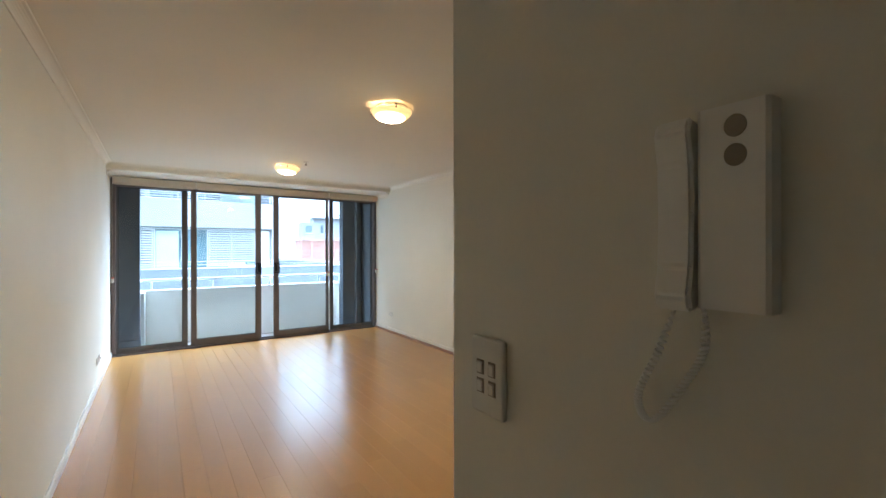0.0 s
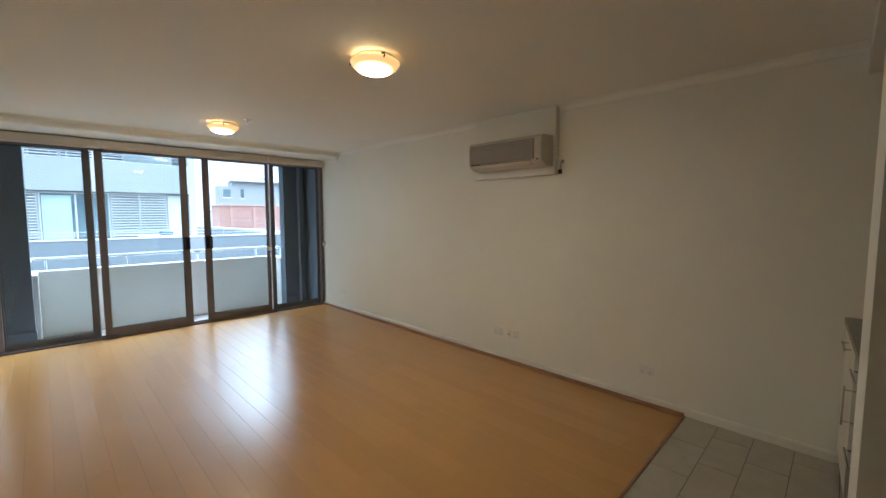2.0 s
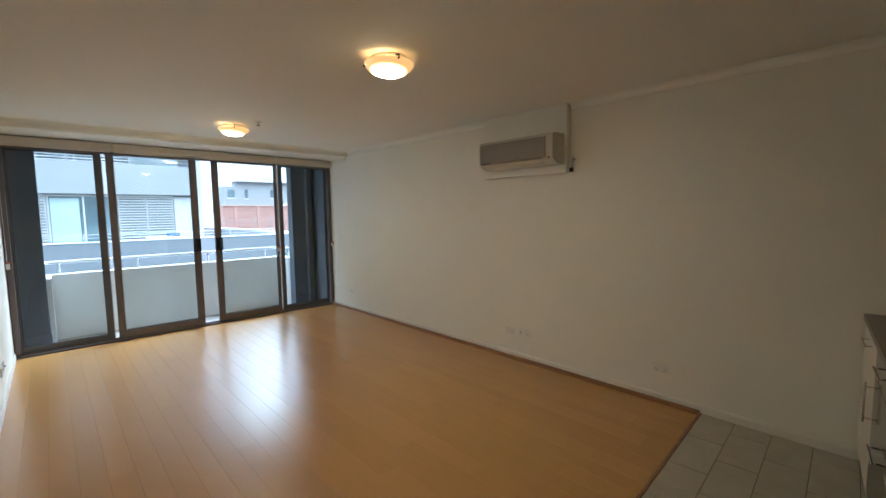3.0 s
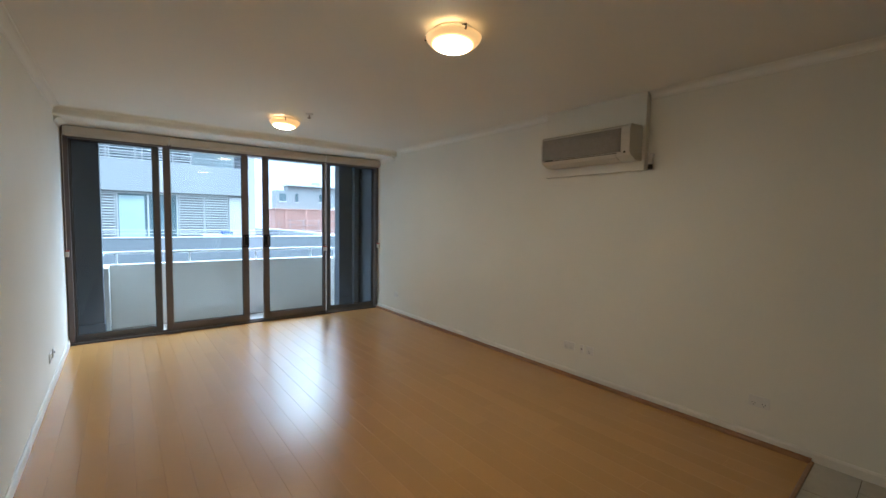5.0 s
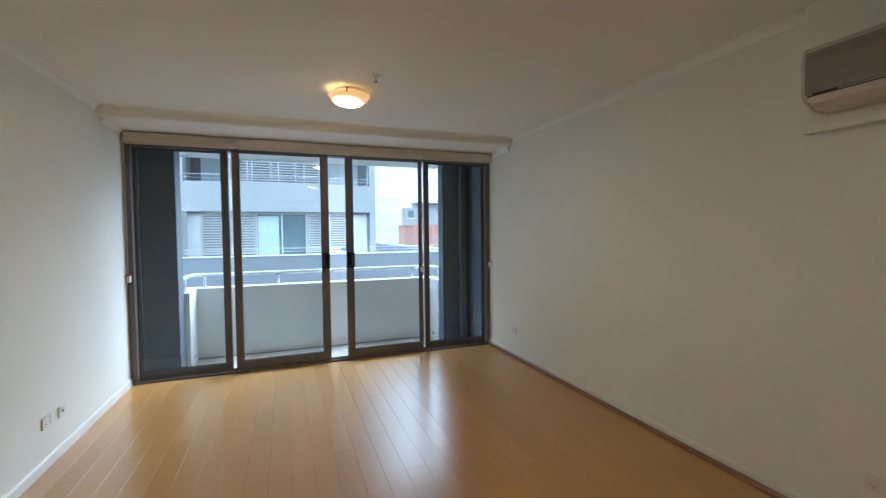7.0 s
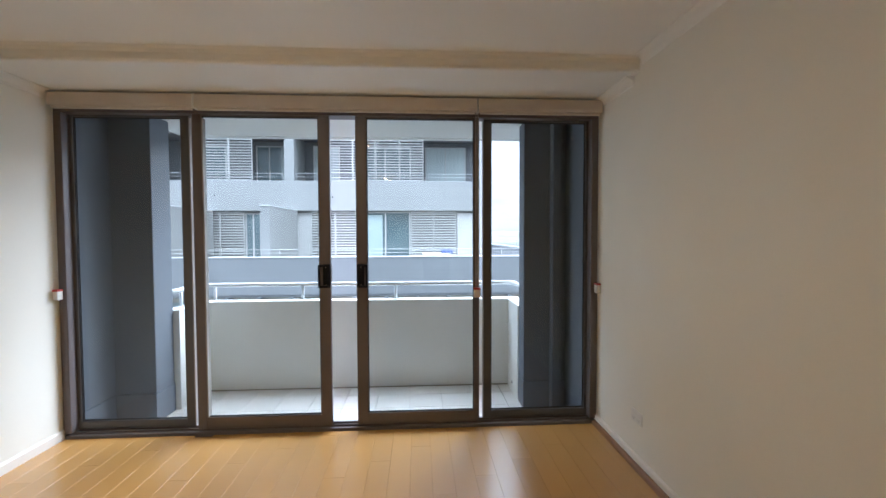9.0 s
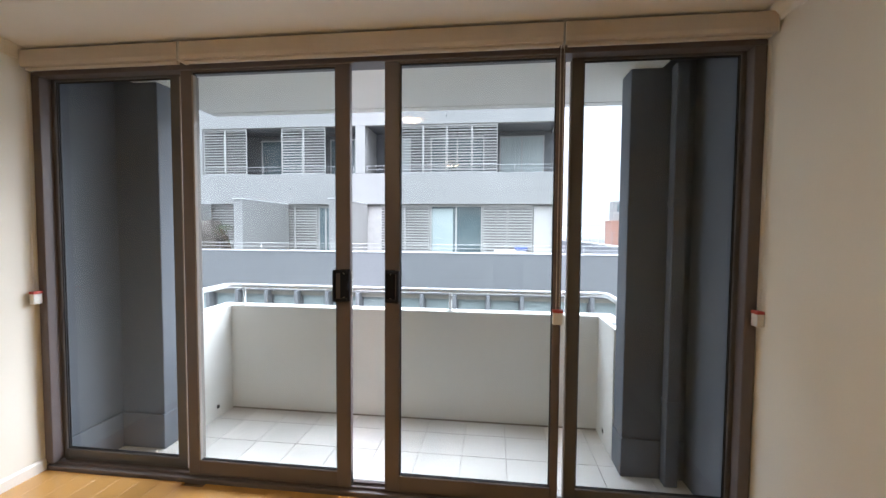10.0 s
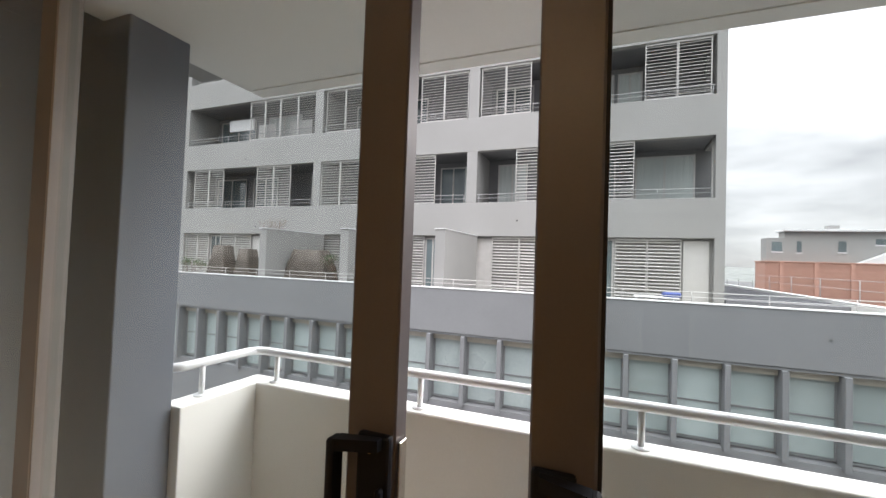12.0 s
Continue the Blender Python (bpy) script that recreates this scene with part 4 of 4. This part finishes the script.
# ---- roofs and houses beyond ----
deck = thing("neighbour_roof", (0, 0, 0), "low dark metal roof with white edge flashing", "roof")
part("sheet", boxed(4.66, 7.12, 19.40, 33.0, 0.60, 0.70), M_ROOF, deck)
for k in range(20):
    y = 19.6 + 0.66 * k
    part("seam", boxed(4.70, 7.08, y, y + 0.03, 0.7005, 0.730), M_ROOF, deck)
part("edge_flashing", boxed(7.121, 7.30, 17.0, 33.2, 0.62, 0.80), M_CAP, deck, "white edge flashing")
part("wall", boxed(4.67, 7.08, 19.45, 32.9, -7.0, 0.599), M_PODIUM, deck)
wires = thing("roof_guard_rail", (7.21, 0, 0.80), "thin wire guard rail along the roof edge", "railing")
for k in range(2):
    part("wire", tube(bmesh.new(), [(0, 17.2, 0.30 + 0.22 * k), (0, 33.0, 0.30 + 0.22 * k)], 0.006, 5), M_THINRAIL, wires)
for k in range(9):
    part("stanchion", tube(bmesh.new(), [(0, 17.3 + 1.95 * k, 0.0), (0, 17.3 + 1.95 * k, 0.53)], 0.010, 6), M_THINRAIL, wires)

house = thing("brick_building", (0.55, 74.0, 0), "red brick building with pale rendered rooftop storey", "building")
part("brick_wall", boxed(20.3, 66.0, 0.0, 4.0, -7.0, 2.85), M_BRICK_HAZED, house, "weathered red brick wall, paled in colour for distance haze")
part("coping", boxed(20.2, 66.1, -0.12, 4.1, 2.85, 2.99, 0.012), M_BRICK_HAZED, house)
for k in range(12):
    part("brick_pilaster", boxed(21.9 + 3.6 * k, 22.3 + 3.6 * k, -0.16, 0.0, -7.0, 2.84), M_BRICK_HAZED, house)
for k in range(48):
    part("brick_course", boxed(20.3, 66.0, -0.02, 0.0, 2.62 - 0.2 * k, 2.72 - 0.2 * k), M_BRICK_HAZED, house)
part("rooftop_storey", boxed(20.9, 35.5, 1.6, 3.9, 2.991, 6.15, 0.012), M_FACADE, house, "pale rendered rooftop storey")
part("upper_wall", boxed(22.9, 35.2, 1.61, 3.8, 6.151, 7.0, 0.012), M_FACADE, house)
part("roof", boxed(22.6, 35.9, 1.0, 4.2, 7.001, 7.30, 0.02), M_CAP, house, "flat pale roof with overhang")
part("roof_vent", boxed(27.6, 28.8, 2.0, 3.0, 7.301, 7.85), M_FACADE, house)
for x0, x1, z0, z1 in ((21.5, 22.6, 4.3, 5.6), (24.2, 24.7, 4.2, 5.7), (28.5, 29.3, 4.35, 5.75), (32.2, 35.0, 5.35, 6.1)):
    w = part("window", boxed(x0, x1, 1.55, 1.598, z0, z1), M_WINGLASS, house)
    part("sill", boxed(x0 - 0.08, x1 + 0.08, 1.48, 1.597, z0 - 0.14, z0 - 0.001), M_CAP, w)
part("white_gable_roof", prism(bmesh.new(), [(30.2, 3.0), (34.0, 4.85), (46.0, 4.85), (50.0, 3.0)], "y", 0.3, 1.45), M_CAP, house, "white sheet roof slope")

# ---- ground and distance ----
structure("ground", boxed(-1500, 1500, -1500, 1500, -7.3, -7.0), M_GROUND, "grey asphalt street level far below", "ground")
bm = bmesh.new()
cols = 80
for k in range(cols):
    x0, x1 = -500 + 1400 * k / cols, -500 + 1400 * (k + 1) / cols
    h0, h1 = (4.2 + 5 * abs(noise.noise(Vector((x * 0.01, 0, 3)))) + 2.5 * noise.noise(Vector((x * 0.08, 0, 9))) for x in (x0, x1))
    vs = [bm.verts.new(p) for p in ((x0, 420, -7), (x1, 420, -7), (x1, 440, h1), (x0, 440, h0), (x1, 520, h1 - 2), (x0, 520, h0 - 2))]
    bm.faces.new(vs[:4]), bm.faces.new((vs[3], vs[2], vs[4], vs[5]))
structure("backdrop_hills", bm, M_HILL, "low hazy wooded hills on the horizon", "hills")

# ---- floor pieces ----
floor = structure("floor", boxed(XL - 0.2, XR + 0.2, YBACK - 0.2, 7.33, -0.2, -0.0105), M_SUB, "glossy honey-coloured laminate plank floor", "floor")
PW, PL = 0.1268, 1.21
PLANK = mesh_of("plank", boxed(-PW / 2 + 0.0002, PW / 2 - 0.0002, -PL / 2 + 0.0002, PL / 2 - 0.0002, -0.010, 0.0, 0.0007), M_PLANK)
rows = int((XR - XL) / PW) + 1
for i in range(rows):
    x = XL + 0.003 + PW * (i + 0.5)
    if x + PW / 2 > XR + 0.03:
        break
    start = -1.70 if x < 0.9 else 1.0
    y = 7.325 - ((i * 0.4321) % 1.0) * PL
    ends = [7.325]
    while y > start:
        ends.append(y)
        y -= PL
    ends.append(start)
    for b, a in zip(ends, ends[1:]):
        if b - a < 0.03:
            continue
        shared("plank", PLANK, floor, pose(x, (a + b) / 2, 0) @ Matrix.Diagonal((1, (b - a) / PL, 1, 1)))

KIT = Matrix.Translation((XR, 1.882, 0)) @ Matrix.Rotation(math.atan(SKEW), 4, "Z")
kfloor = structure("floor_kitchen", boxed(-2.72, 0.0, -1.98, 0.0, 0.0005, 0.003), M_GROUT, "beige ceramic kitchen floor tiles laid in running bond", "floor")
kfloor.matrix_basis = KIT
TW, TD = 0.405, 0.2075
for r in range(9):
    y1 = -0.012 - TD * r
    x1 = 0.0 - (0.205 if r % 2 else 0.0)
    spans = [(-0.205, 0.0)] if r % 2 else []
    while x1 > -2.7:
        spans.append((max(x1 - TW, -2.71), x1))
        x1 -= TW
    for a, b in spans:
        if b - a > 0.03:
            shared("tile", mesh_of("tile", boxed(a + 0.002, b - 0.002, y1 - TD + 0.002, y1 - 0.002, 0.003, 0.0065, 0.0012), M_TILE), kfloor, pose(0, 0, 0))
edge = structure("trim_floor_edge", boxed(-2.72, 0.0, -0.012, 0.010, 0.0005, 0.009, 0.003), M_QUAD, "dark wooden strip between planks and tiles", "trim")
edge.matrix_basis = KIT

slab = bpy.data.objects["balcony_slab"]
BT = 0.30
for i in range(13):
    for j in range(4):
        x0, x1 = -0.215 + BT * i, min(-0.215 + BT * (i + 1), 3.575)
        y0, y1 = 7.46 + BT * j, min(7.46 + BT * (j + 1), YP0 - 0.004)
        if x1 - x0 > 0.03 and y1 - y0 > 0.03:
            shared("tile", mesh_of("tile", boxed(x0 + 0.002, x1 - 0.002, y0 + 0.002, y1 - 0.002, ZF - 0.009, ZF, 0.001), M_BTILE), slab, pose(0, 0, 0))
